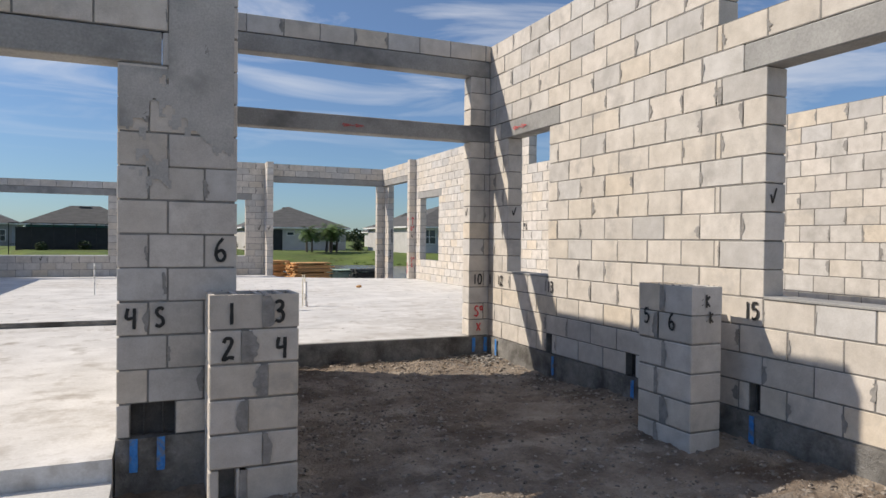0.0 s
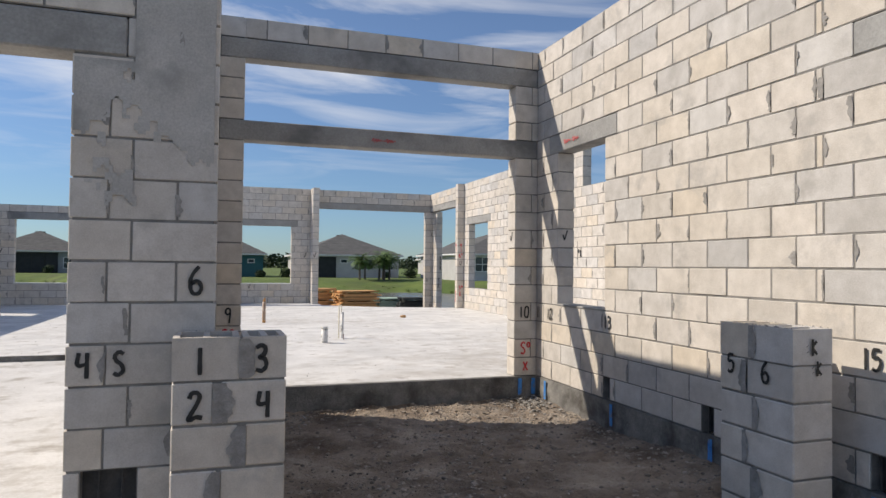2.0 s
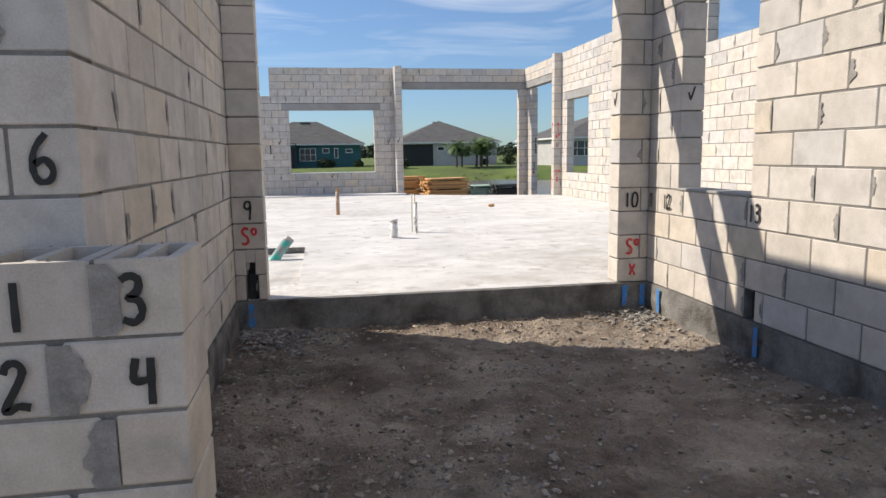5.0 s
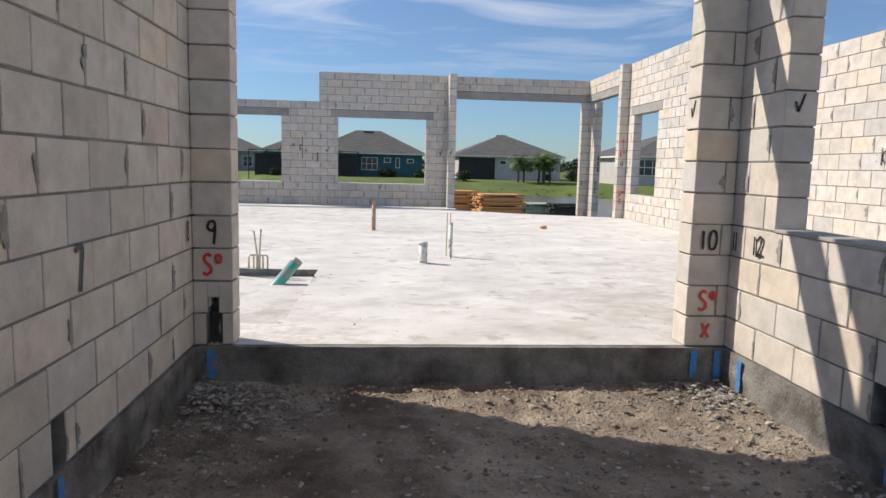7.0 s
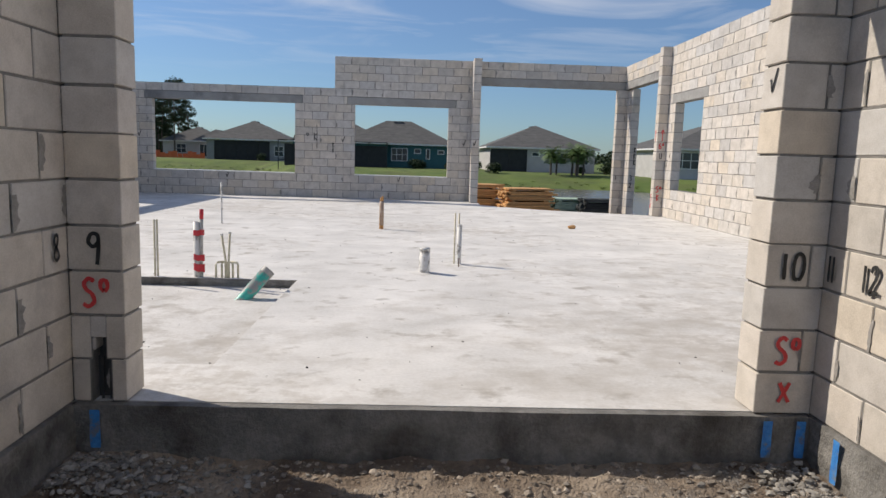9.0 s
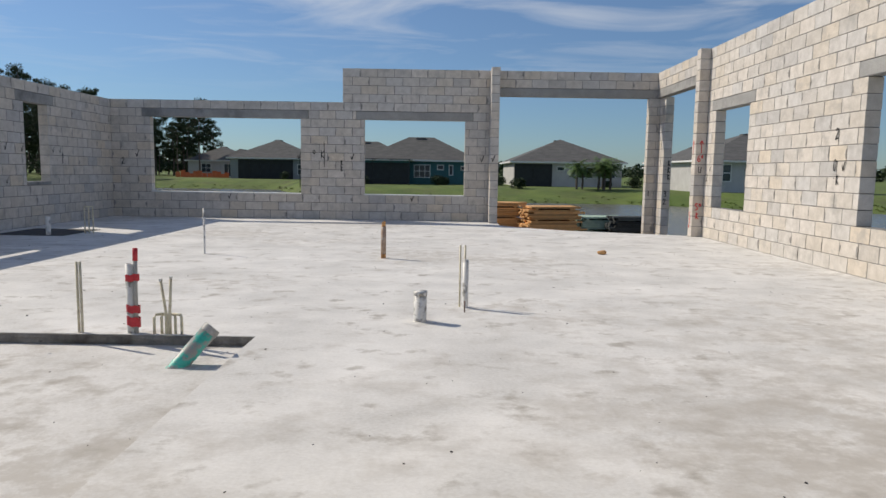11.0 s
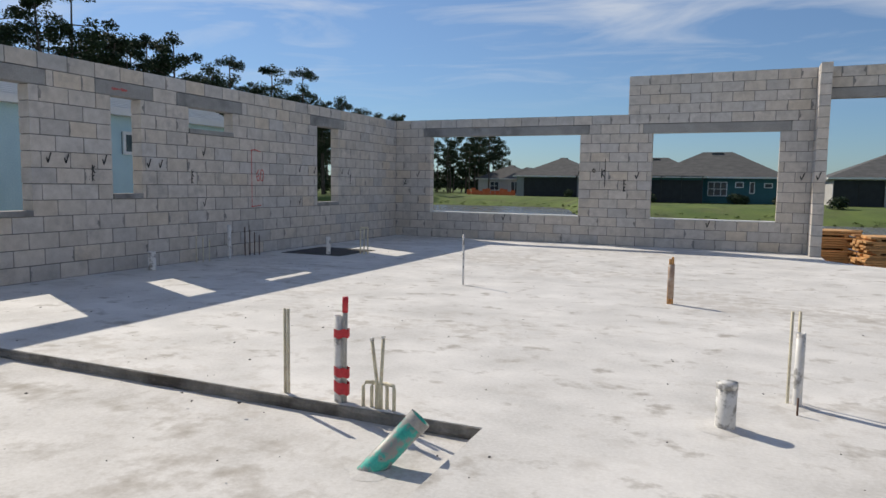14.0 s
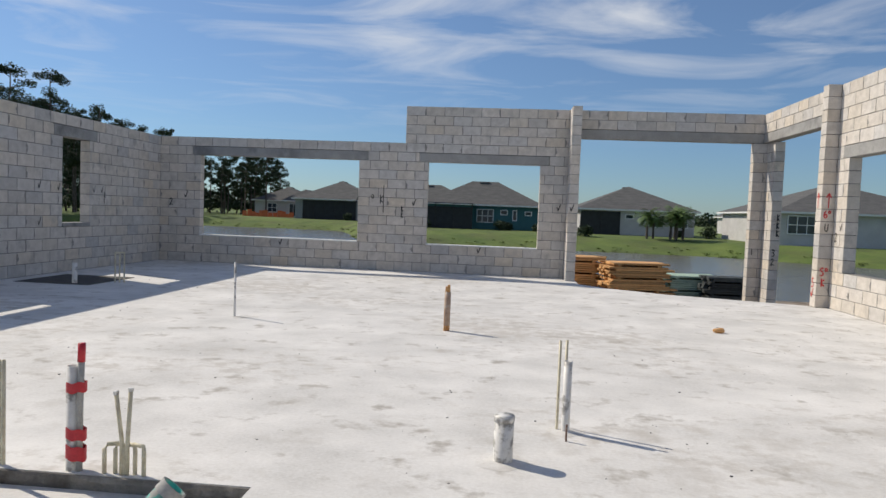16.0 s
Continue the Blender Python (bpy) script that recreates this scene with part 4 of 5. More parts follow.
for i, (x, y, s) in enumerate(((9.5, 72, 0.75), (8.6, 82.6, 0.8), (22.6, 79, 0.9), (1.6, 81, 0.8), (-6.5, 80, 0.7), (5.6, 82, 0.6), (2.4, 82.5, 0.6), (20.4, 81, 0.5), (-21, 106, 0.8), (-10, 77, 0.6))):
    bush((x, y, ground_z(x, y) - 0.02), s, i)
# rough grass along the water's edge
bm = bmesh.new()
for i in range(260):
    x = -45 + 110 * r.random()
    y = bank_y(x) + 2.6 + r.uniform(-0.7, 2.6)
    leaf_cloud(bm, r, (x, y, ground_z(x, y) + 0.1), r.uniform(0.12, 0.28), 12, 0.08, 0.4)
tagged(finish("bank_grass", bm, M_grass), "ragged grass and reeds along the pond bank", "grass", kind="stuff")
# orange safety fence far off
fence = thing("safety_fence", "sagging orange plastic safety fence on the far lawn", "fence", (-1.5, 15, 0))
for i in range(12):
    x0, x1 = -38 + i * 0.7, -38 + (i + 1) * 0.7
    bm = bmesh.new()
    add_box(bm, x0, x1, 97 + 0.3 * math.sin(i), 97.05 + 0.3 * math.sin(i), GZ - 0.1, GZ + 0.8 + 0.25 * math.sin(i * 1.7))
    part("fence_panel", bm, M_orange, fence)



# ---- lumber beyond the slab edge ----
def lumber_stack(label, at, rz, length, width, layers, board_h, mat, group="lumber stacks", seed=1, step=0.06):
    r = random.Random(seed)
    root = thing("lumber_stack", label, "lumber", at, rz, group)
    z = 0.0
    bw = 0.14
    for l in range(layers):
        n = int(width / (bw + 0.004))
        if l % 5 == 0:
            for u in (0.15, 0.85):
                bm = bmesh.new(); add_box(bm, -length / 2 + length * u - 0.04, -length / 2 + length * u + 0.04, 0, width, z, z + 0.035, 0.003)
                part("spacer", bm, mat, root)
            z += 0.036
        for i in range(n):
            bm = bmesh.new()
            o = r.uniform(-0.05, 0.05) + step * ((l // 3) % 2) + r.choice((0, 0, 0, 0.12))
            add_box(bm, -length / 2 + o, length / 2 + o + r.uniform(-0.1, 0.1), i * (bw + 0.004), i * (bw + 0.004) + bw, z, z + board_h - 0.007, 0.003)
            part("board", bm, mat, root)
        z += board_h
    return root


GB = -0.585
lumber_stack("stack of fresh orange-yellow pine boards on the ground", (5.28, 23.45, GB), 14, 1.35, 1.0, 16, 0.05, M_lumber, seed=1)
lumber_stack("low stack of pine boards behind the block return", (4.05, 24.3, GB), 3, 0.9, 1.0, 17, 0.05, M_lumber, seed=2)
lumber_stack("stack of greenish treated boards on the ground", (6.72, 24.1, GB), 8, 1.3, 0.9, 11, 0.05, M_green_lumber, seed=3)
lumber_stack("stack of dark weathered studs on the ground", (7.25, 23.5, GB), 4, 0.95, 0.6, 12, 0.05, M_black_lumber, seed=4)


# ---- pipes and stubs in the slab ----
def stub(label, x, y, z1, rad, mat, z0=0.0, lean=(0, 0), n=16, name="pipe_stub", group="pipe stubs in the slab"):
    root = thing(name, label, "pipe", (x, y, z0), 0, group)
    bm = bmesh.new(); add_pipe(bm, 0, 0, -0.03, z1 - z0, rad, min(0.006, rad * 0.4), n, lean); part("pipe", bm, mat, root, smooth=True)
    return root


def splash(root, rad):
    """Rough concrete collar round a pipe's foot."""
    bm = bmesh.new(); n = 14
    c = bm.verts.new((0, 0, 0.012))
    ring = [bm.verts.new((math.cos(6.2832 * i / n) * rad * random.uniform(0.8, 1.3), math.sin(6.2832 * i / n) * rad * random.uniform(0.8, 1.3), 0.001)) for i in range(n)]
    for i in range(n):
        bm.faces.new((c, ring[i], ring[(i + 1) % n]))
    part("collar", bm, M_slab_low, root, "rough concrete collar")


s = stub("short fat white pvc stub with a cap, concrete spattered", 2.26, 11.32, 0.25, 0.053, M_pvc)
bm = bmesh.new(); add_tube(bm, [(0, 0, 0.22), (0, 0, 0.252)], 0.0555, 16); part("cap", bm, M_pvc, s, "white cap", True)
splash(s, 0.13)
s = stub("white pvc pipe standing with two thin tubes", 2.64, 11.9, 0.44, 0.026, M_pvc)
splash(s, 0.1)
for k, (ax, ay, ht) in enumerate(((-0.06, 0.03, 0.56), (-0.015, 0.08, 0.555))):
    s = stub("thin cream water tube standing in the slab", 2.65 + ax, 11.9 + ay, ht, 0.009, M_cream, n=8, name="water_tube", group="water tubes")
stub("thin grey steel pin beside the pvc pipe", 2.63, 11.72, 0.1, 0.006, M_rebar, n=6, name="pin")
# wrapped bundle
M_stake_wrap = material("dusty_wrap", (0.30, 0.20, 0.14), (0.48, 0.36, 0.28), 14, 0.6, stain=(0.5, 0.47, 0.42), stain_scale=10)
b = thing("stake_bundle", "bundle of wooden stakes wrapped in dusty tape", "stake", (1.605, 15.27, 0))
for k, (ax, ay, ht) in enumerate(((-0.02, 0, 0.5), (0.02, 0.01, 0.52), (0.0, 0.03, 0.48))):
    bm = bmesh.new(); add_tube(bm, [(ax, ay, -0.02), (ax * 0.6, ay, ht)], 0.015, 8); part("stake", bm, M_lumber, b)
bm = bmesh.new(); add_tube(bm, [(0, 0.012, 0.06), (0, 0.012, 0.44)], 0.036, 10); part("wrap", bm, M_stake_wrap, b, "dusty brown wrap", True)
stub("thin white pvc rod standing in the slab", -0.95, 15.49, 0.65, 0.014, M_pvc, n=8)
# pair of cream rods by the lowered bay
for ax in (-0.014, 0.011):
    stub("tall cream tube with a grey cap standing in the slab", -0.195 + ax, 10.79, 0.52, 0.0095, M_cream, n=10, name="water_tube", group="water tubes")
# red and white striped pipe
c = thing("striped_pipe", "white pvc pipe wrapped with red tape, grey conduit strapped beside", "pipe", (0.170, 10.80, 0))
bm = bmesh.new(); add_pipe(bm, 0, 0, -0.08, 0.51, 0.031, 0.005, 18); part("pipe", bm, M_pvc, c, "white pipe", True)
bm = bmesh.new(); add_tube(bm, [(0.041, -0.012, -0.05), (0.043, -0.012, 0.33), (0.050, -0.012, 0.62)], 0.0155, 12); cd = part("conduit", bm, M_greyconduit, c, "grey conduit", True)
bm = bmesh.new(); add_tube(bm, [(0.0478, -0.012, 0.535), (0.050, -0.012, 0.625)], 0.018, 12); part("tape", bm, M_redtape, cd, "red tape end", True)


def band(z0, z1, tilt):
    bm = bmesh.new(); n = 24; rows = []
    for z, k in ((z0, 0), (z1, 1)):
        rr = []
        for i in range(n):
            a = 6.2832 * i / n
            px, py = 0.0195 + math.cos(a) * 0.050, -0.004 + math.sin(a) * 0.037
            rr.append(bm.verts.new((px, py, z + tilt * math.cos(a) + 0.004 * math.sin(5 * a))))
        rows.append(rr)
    for i in range(n):
        bm.faces.new((rows[0][i], rows[0][(i + 1) % n], rows[1][(i + 1) % n], rows[1][i]))
    part("tape", bm, M_redtape, c, "red tape band", True)


band(0.385, 0.435, 0.004); band(0.155, 0.21, -0.005); band(0.055, 0.125, -0.008)
# comb of bent cream tubes
c = thing("water_manifold", "cream tubes bent over like a fork, two risers", "pipe", (0.445, 10.78, 0))
for k in range(5):
    u = -0.10 + 0.05 * k
    bm = bmesh.new()
    top = 0.14
    v = u * 0.75
    add_tube(bm, [(u, 0.01 * (k % 2), -0.05), (u, 0.01 * (k % 2), top - 0.02), (u * 0.9, 0.012, top), (v * 0.5, 0.014, top + 0.006)], 0.0105, 9); part("tube", bm, M_cream, c, smooth=True)
for u, tx, ht in ((-0.012, -0.045, 0.40), (0.016, 0.03, 0.42)):
    bm = bmesh.new(); add_tube(bm, [(u, 0, -0.05), (u, 0, 0.16), (tx, 0, ht)], 0.0105, 9); part("riser", bm, M_cream, c, smooth=True)
    bm = bmesh.new(); add_tube(bm, [(tx, 0, ht - 0.012), (tx, 0, ht + 0.006)], 0.0135, 9); part("cap", bm, M_pvc, c)
# leaning teal drain pipe
c = thing("drain_pipe", "leaning teal sewer pipe spattered with concrete, dark open end", "pipe", (0.735, 10.20, -0.075))
d = Vector((0.19, 0.13, 0.235))
bm = bmesh.new()
n = 20
u = d.normalized().orthogonal().normalized(); w = d.normalized().cross(u)
rings = []
for s0, k in ((-0.15, 0.056), (1.0, 0.056), (1.0, 0.05), (0.55, 0.05)):
    rings.append([bm.verts.new(d * s0 + (u * math.cos(6.2832 * j / n) + w * math.sin(6.2832 * j / n)) * k) for j in range(n)])
for a, b2 in zip(rings, rings[1:]):
    for j in range(n):
        bm.faces.new((a[j], a[(j + 1) % n], b2[(j + 1) % n], b2[j]))
bm.faces.new(rings[-1])
part("pipe", bm, M_teal, c, smooth=True)
bm = bmesh.new(); add_tube(bm, [d * 0.86, d * 1.005], 0.0585, 20, caps=False); part("coupling", bm, M_greyconduit, c, "grey concrete-smeared end", True)
splash(c, 0.12)
# stubs along the left wall and a small pit
stub("short white pvc stub near the wall", -5.43, 14.65, 0.27, 0.055, M_pvc)
stub("tall white pvc pipe beside the block wall", -5.55, 16.4, 0.56, 0.03, M_pvc)
for k in range(3):
    stub("thin cream tube beside the block wall", -5.6 + 0.05 * k, 15.7 + 0.09 * k, 0.42 - 0.03 * k, 0.01, M_cream, n=8, name="water_tube", group="water tubes")
for k in range(4):
    stub("thin dark tube beside the block wall", -5.6 + 0.03 * k, 16.85 + 0.09 * k, 0.5 - 0.05 * k, 0.01, M_rebar, n=8, name="water_tube", group="water tubes")
stub("white pvc stub beside the tub pit", -4.5, 17.78, 0.32, 0.04, M_pvc)
c = thing("water_manifold", "looped white tubes standing in the slab", "pipe", (-3.97, 18.11, 0))
for k in range(3):
    bm = bmesh.new(); add_tube(bm, [(-0.06 + 0.06 * k, 0.03 * k, -0.02), (-0.06 + 0.06 * k, 0.03 * k, 0.48)], 0.012, 8); part("tube", bm, M_cream, c)
bm = bmesh.new(); add_tube(bm, [(-0.07, 0, 0.485), (0.07, 0.06, 0.485)], 0.012, 8); part("tie", bm, M_cream, c)
# no hollow is cut: a dark sheet carries the pit's shade in its colour
bm = bmesh.new()
add_box(bm, -5.4, -4.15, 17.6, 18.9, 0.001, 0.006)
tagged(finish("tub_pit", bm, M_dark), "flat dark sheet for the shaded hollow of a tub box-out in the slab", "pit", kind="structure")
# lump of foam
r9 = random.Random(9)
bm = bmesh.new(); bmesh.ops.create_icosphere(bm, subdivisions=2, radius=1)
for v in bm.verts:
    k = 1 + 0.25 * noise.noise(v.co * 1.7)
    v.co = Vector((v.co.x * 0.075 * k, v.co.y * 0.05 * k, 0.03 + v.co.z * 0.034 * k))
tagged(finish("foam_lump", bm, M_lumber, smooth=True), "small yellowish lump lying on the slab", "debris").location = (4.84, 16.15, 0.0)


# ---- block piers in the entry ----
def hollow_block(bm, u0, u1, v0, v1, z0, z1, t=0.03):
    """A two-celled block seen from above: one closed mesh with open cells."""
    m = (u0 + u1) / 2
    xs, ys = [u0, u0 + t, m - t / 2, m + t / 2, u1 - t, u1], [v0, v0 + t, v1 - t, v1]
    full = {(i, j) for i in range(5) for j in range(3) if not (j == 1 and i in (1, 3))}
    vs = {}

    def vert(i, j, k):
        if (i, j, k) not in vs:
            vs[i, j, k] = bm.verts.new((xs[i], ys[j], (z0, z1)[k]))
        return vs[i, j, k]
    for i, j in full:
        bm.faces.new([vert(i, j, 1), vert(i + 1, j, 1), vert(i + 1, j + 1, 1), vert(i, j + 1, 1)])
        bm.faces.new([vert(i, j + 1, 0), vert(i + 1, j + 1, 0), vert(i + 1, j, 0), vert(i, j, 0)])
        for di, dj, a, b in ((0, -1, (i, j), (i + 1, j)), (1, 0, (i + 1, j), (i + 1, j + 1)), (0, 1, (i + 1, j + 1), (i, j + 1)), (-1, 0, (i, j + 1), (i, j))):
            if (i + di, j + dj) not in full:
                bm.faces.new([vert(*a, 0), vert(*b, 0), vert(*b, 1), vert(*a, 1)])
    rim = [e for e in bm.edges if len(e.link_faces) == 2 and e.calc_face_angle(0) > 1]
    bmesh.ops.bevel(bm, geom=rim, offset=0.0035, segments=1, affect="EDGES")


def pier(label, x0, x1, y0, y1, top, rows, turn, cuts, hole=False):
    """A short hollow pier of cut blocks, its long side turned by 'turn'; its cells stand open at the top."""
    w, d = (x1 - x0, y1 - y0) if turn == 0 else (y1 - y0, x1 - x0)
    root = thing("block_pier", label, "pier", ((x0 + x1) / 2, (y0 + y1) / 2, top - rows * C), turn, "block piers")
    rr = random.Random(label)
    zt = rows * C
    core = bmesh.new()
    add_box(core, -w / 2 + 0.007, w / 2 - 0.007, -d / 2 + 0.007, d / 2 - 0.007, 0, C)
    add_box(core, -w / 2 + 0.007, w / 2 - 0.007, -d / 2 + (0.12 if hole else 0.007), d / 2 - 0.007, C + 0.001, 2 * C)
    add_box(core, -w / 2 + 0.007, w / 2 - 0.007, -d / 2 + 0.007, d / 2 - 0.007, 2 * C + 0.001, zt - 0.19)
    part("mortar_core", core, M_mortar, root, "grey mortar")
    for c in range(rows):
        z0, z1 = c * C + J / 2, (c + 1) * C - J / 2
        cut = -w / 2 + w * cuts[(rows - 1 - c) % 2] + rr.uniform(-0.012, 0.012)
        gap = rr.choice((0.008, 0.014, 0.034))
        spans = [(-w / 2, cut - gap / 2), (cut + gap / 2, w / 2)]
        if c == 1 and hole:
            spans = [(-w / 2, -w / 2 + 0.055), (-w / 2 + 0.155, cut - gap / 2), (cut + gap / 2, w / 2)]
        for u0, u1 in spans:
            bm = bmesh.new()
            if c < rows - 1:
                add_box(bm, u0, u1, -d / 2, d / 2, z0, z1, 0.007)
            else:
                hollow_block(bm, u0, u1, -d / 2, d / 2, z0, z1 + rr.uniform(-0.004, 0.004))
            ob = part("block", bm, M_block, root)
            ob.location = (0, rr.uniform(-0.003, 0.003), 0)
        # mortar pressed out of the upright joint and wiped to one side
        bm = bmesh.new()
        rows_v, side, k = [], rr.choice((-1, 1)), 9
        wide = rr.uniform(0.03, 0.075)
        for i in range(k + 1):
            f = i / k
            ww = wide * (0.4 + 0.6 * math.sin(math.pi * (0.15 + 0.8 * f))) * rr.uniform(0.75, 1.15)
            xs = sorted((cut - side * gap * 0.6, cut + side * ww))
            rows_v.append([bm.verts.new((x, -d / 2 - 0.006 - 0.003 * rr.random(), z0 + (z1 - z0) * (0.02 + 0.96 * f))) for x in (xs[0], (xs[0] + xs[1]) / 2, xs[1])])
        for q0, q1 in zip(rows_v, rows_v[1:]):
            for i in (0, 1):
                bm.faces.new((q0[i], q0[i + 1], q1[i + 1], q1[i]))
        part("mortar_smear", bm, M_smear, root, "smeared grey mortar")
    # lumps of mortar left on the open cells
    bm = bmesh.new()
    for _ in range(60):
        u, v = rr.uniform(-w / 2 + 0.012, w / 2 - 0.012), rr.choice((-1, 1)) * (d / 2 - rr.uniform(0.008, 0.022))
        q = 0.003 + 0.008 * rr.random() ** 2
        base = [bm.verts.new((u + math.cos(k * 1.2566) * q * rr.uniform(0.7, 2.2), v + math.sin(k * 1.2566) * q * rr.uniform(0.6, 1.1), zt - J / 2 - 0.003)) for k in range(5)]
        tip = bm.verts.new((u, v, zt - J / 2 + q * rr.uniform(0.5, 1.1)))
        for k in range(5):
            bm.faces.new((base[k], base[(k + 1) % 5], tip))
    tagged(part("mortar_lumps", bm, M_smear, root, "crumbly mortar lumps"), kind="stuff")
    return root


pier("short hollow concrete block pier with black painted numbers", 0.45, 0.96, 4.0, 4.33, 0.872, 7, 0, (0.59, 0.39), True)
pier("short hollow concrete block pier against the sunlit wall", 3.555, 3.83, 3.52, 4.07, 0.90, 6, -90, (0.48, 0.36))

# ---- painted marks ----
GLYPH = {
    "0": "2,0 1,.4 .6,2 .6,5 1.2,7.5 2.4,8 3.4,7 3.8,4.5 3.5,2 2.9,.5 2,0",
    "1": "2,8 2,0",
    "2": ".5,6.3 1.2,7.8 2.6,8 3.4,6.8 2.6,4.6 .4,.6 1,.2 2.4,.9 4.2,.6",
    "3": ".6,7.3 2,8 3.3,7.2 3,5.4 1.6,4.4 3.2,3.8 3.6,1.8 2.4,.3 .6,.8",
    "4": "1,8 .6,4.2 3.6,4.6|3.3,8 3.2,0",
    "5": "3.6,7.8 1,7.6 .8,4.9 2.6,5 3.7,3.4 3,1 1.6,.2 .3,.9",
    "6": "3,8 1.2,5.6 .6,2.6 1.4,.3 3,.3 3.7,2 2.6,3.8 .9,3",
    "7": ".5,7 2.2,8 3.3,7.2 2.8,4 2,0",
    "8": "2,4.2 .8,5.8 1.6,7.9 3,7.4 2.6,5 1.2,3.4 .7,1.4 2,0 3.4,1.4 2,4.2",
    "9": "3.4,6 2.2,4.6 .9,5.8 1.6,7.8 3.2,7.6 3.4,5 2.9,0",
    "S": "3.6,7.2 2.2,8 .9,6.6 1.4,5 3,3.6 3.5,1.6 2,.2 .5,.9",
    "o": "2,4.5 1,5.6 1.3,7.4 2.6,7.4 2.9,5.6 2,4.5",
    "X": ".6,.6 3.4,6|3.4,.6 .6,6",
    "K": "1,8 1,0|3.4,7 1.1,4 3.6,.6",
    "v": ".2,4 1.2,1 1.6,.8 3.8,7",
    "J": "3,7 2.6,2 1.6,.6 .6,1.6",
    "T": "2,8 2,0|1.9,8 2.9,8.1 3.9,7.8|1.9,0 3,.1 4,.2",
    "|": "2,8 2,0",
    "^": ".8,5.6 2,8 3.2,5.6|2,8 2,0",
    "u": ".4,7 .4,2 1.4,.4 2.8,1.4 3,7",
    "w": "0,3 1.5,6 3,1.5 4.5,5.5 6,2 7.5,5 9,2.5 10.5,4.5 12,3",
    "-": ".6,3.4 3.4,3.6",
    ".": "2,1 2.2,.7",
    ":": "2,5 2.2,4.7|2,2 2.2,1.7",
    "(": "3.2,8 1.4,6 1.2,3 3,0",
}


def mark(text, at, u, nrm, h, mat, width=0.016, jitter=0, name="painted_mark", label="", slant=0.0):
    """Hand-painted strokes on a wall face: at is the lower left, u runs along the writing, nrm points out of the wall."""
    u, nrm, at = Vector(u), Vector(nrm), Vector(at)
    if h < 0.2 and mat is not M_blue and "w" not in text:
        width *= 1.18
    up = Vector((0, 0, 1))
    bm = bmesh.new()
    s = h / 8
    x = 0.0
    for ch in text:
        if ch == " ":
            x += 3 * s; continue
        for layer, stroke in enumerate(GLYPH[ch].split("|")):
            pts = [tuple(map(float, q.split(","))) for q in stroke.split()]
            fine = []
            m = len(pts)
            for i in range(m - 1):
                p0, p1, p2, p3 = pts[max(i - 1, 0)], pts[i], pts[i + 1], pts[min(i + 2, m - 1)]
                for k in range(5):
                    q = k / 5
                    fine.append(tuple(0.5 * (2 * p1[j] + (p2[j] - p0[j]) * q + (2 * p0[j] - 5 * p1[j] + 4 * p2[j] - p3[j]) * q * q + (3 * p1[j] - p0[j] - 3 * p2[j] + p3[j]) * q ** 3) for j in (0, 1)))
            fine.append(pts[-1])
            vs = []
            for i, p in enumerate(fine):
                a, b = fine[max(i - 1, 0)], fine[min(i + 1, len(fine) - 1)]
                d = Vector((b[0] - a[0], b[1] - a[1])).normalized()
                o = Vector((-d.y, d.x)) * width / 2 / s * (1 + 0.25 * noise.noise((i * 0.7, x * 50, at.z * 9)))
                row = []
                for sg in (1, -1):
                    gxx, gyy = p[0] + o.x * sg, p[1] + o.y * sg
                    row.append(bm.verts.new(at + u * (x + gxx * s + slant * gyy * s) + up * gyy * s + nrm * (0.0068 + 0.0006 * layer)))
                vs.append(row)
            for a, b in zip(vs, vs[1:]):
                bm.faces.new((a[0], a[1], b[1], b[0]))
        x += (12.5 if ch == "w" else 4.3) * s
    bmesh.ops.recalc_face_normals(bm, faces=bm.faces)
    if bm.faces and bm.faces[:][0].normal.dot(nrm) < 0:
        bmesh.ops.reverse_faces(bm, faces=bm.faces)
    ob = finish(name, bm, mat)
    cname = "red" if mat is M_red else "blue" if mat is M_blue else "black"
    return tagged(ob, label or cname + " hand-sprayed mark painted on concrete block", "paint mark", "paint marks", "structure")


FN, RN, LN = (0, -1, 0), (-1, 0, 0), (1, 0, 0)      # faces that look to -y, -x, +x
UX, UL, UR = (1, 0, 0), (0, 1, 0), (0, -1, 0)
yf = AY0
for ch, x, z, h in (("4", 0.0, 3.2 * C, 0.125), ("S", 0.16, 3.25 * C, 0.115), ("6", 0.50, 5.2 * C, 0.14)):
    mark(ch, (x, yf, z), UX, FN, h, M_black, 0.017)
for ch, x, z in (("1", 0.54, 0.70), ("3", 0.81, 0.705), ("2", 0.52, 0.495), ("4", 0.825, 0.49)):
    mark(ch, (x, 3.997, z), UX, FN, 0.125, M_black, 0.017)
# entry right wall, read from the entry (writing runs towards -y)
xr = AX1
for ch, y, z, h in (("12", 7.35, 3.2 * C, 0.115), ("13", 6.21, 3.2 * C, 0.115), ("14", 4.40, 3.2 * C, 0.12), ("15", 3.55, 3.25 * C, 0.12)):
    mark(ch, (xr, y, z), UR, RN, h, M_black, 0.016)
mark("1", (AX1, 7.60, 3.2 * C), UR, RN, 0.12, M_black, 0.014); mark("1", (AX1, 7.57, 3.2 * C), UR, RN, 0.12, M_black, 0.014)
# second pier
mark("5", (3.553, 4.0, 0.60), UR, RN, 0.11, M_black, 0.015)
mark("6", (3.553, 3.74, 0.58), UR, RN, 0.12, M_black, 0.015)
mark(":K", (3.62, 3.517, 0.75), UX, FN, 0.09, M_black, 0.013)
mark(":K", (3.66, 3.517, 0.64), UX, FN, 0.08, M_black, 0.013)
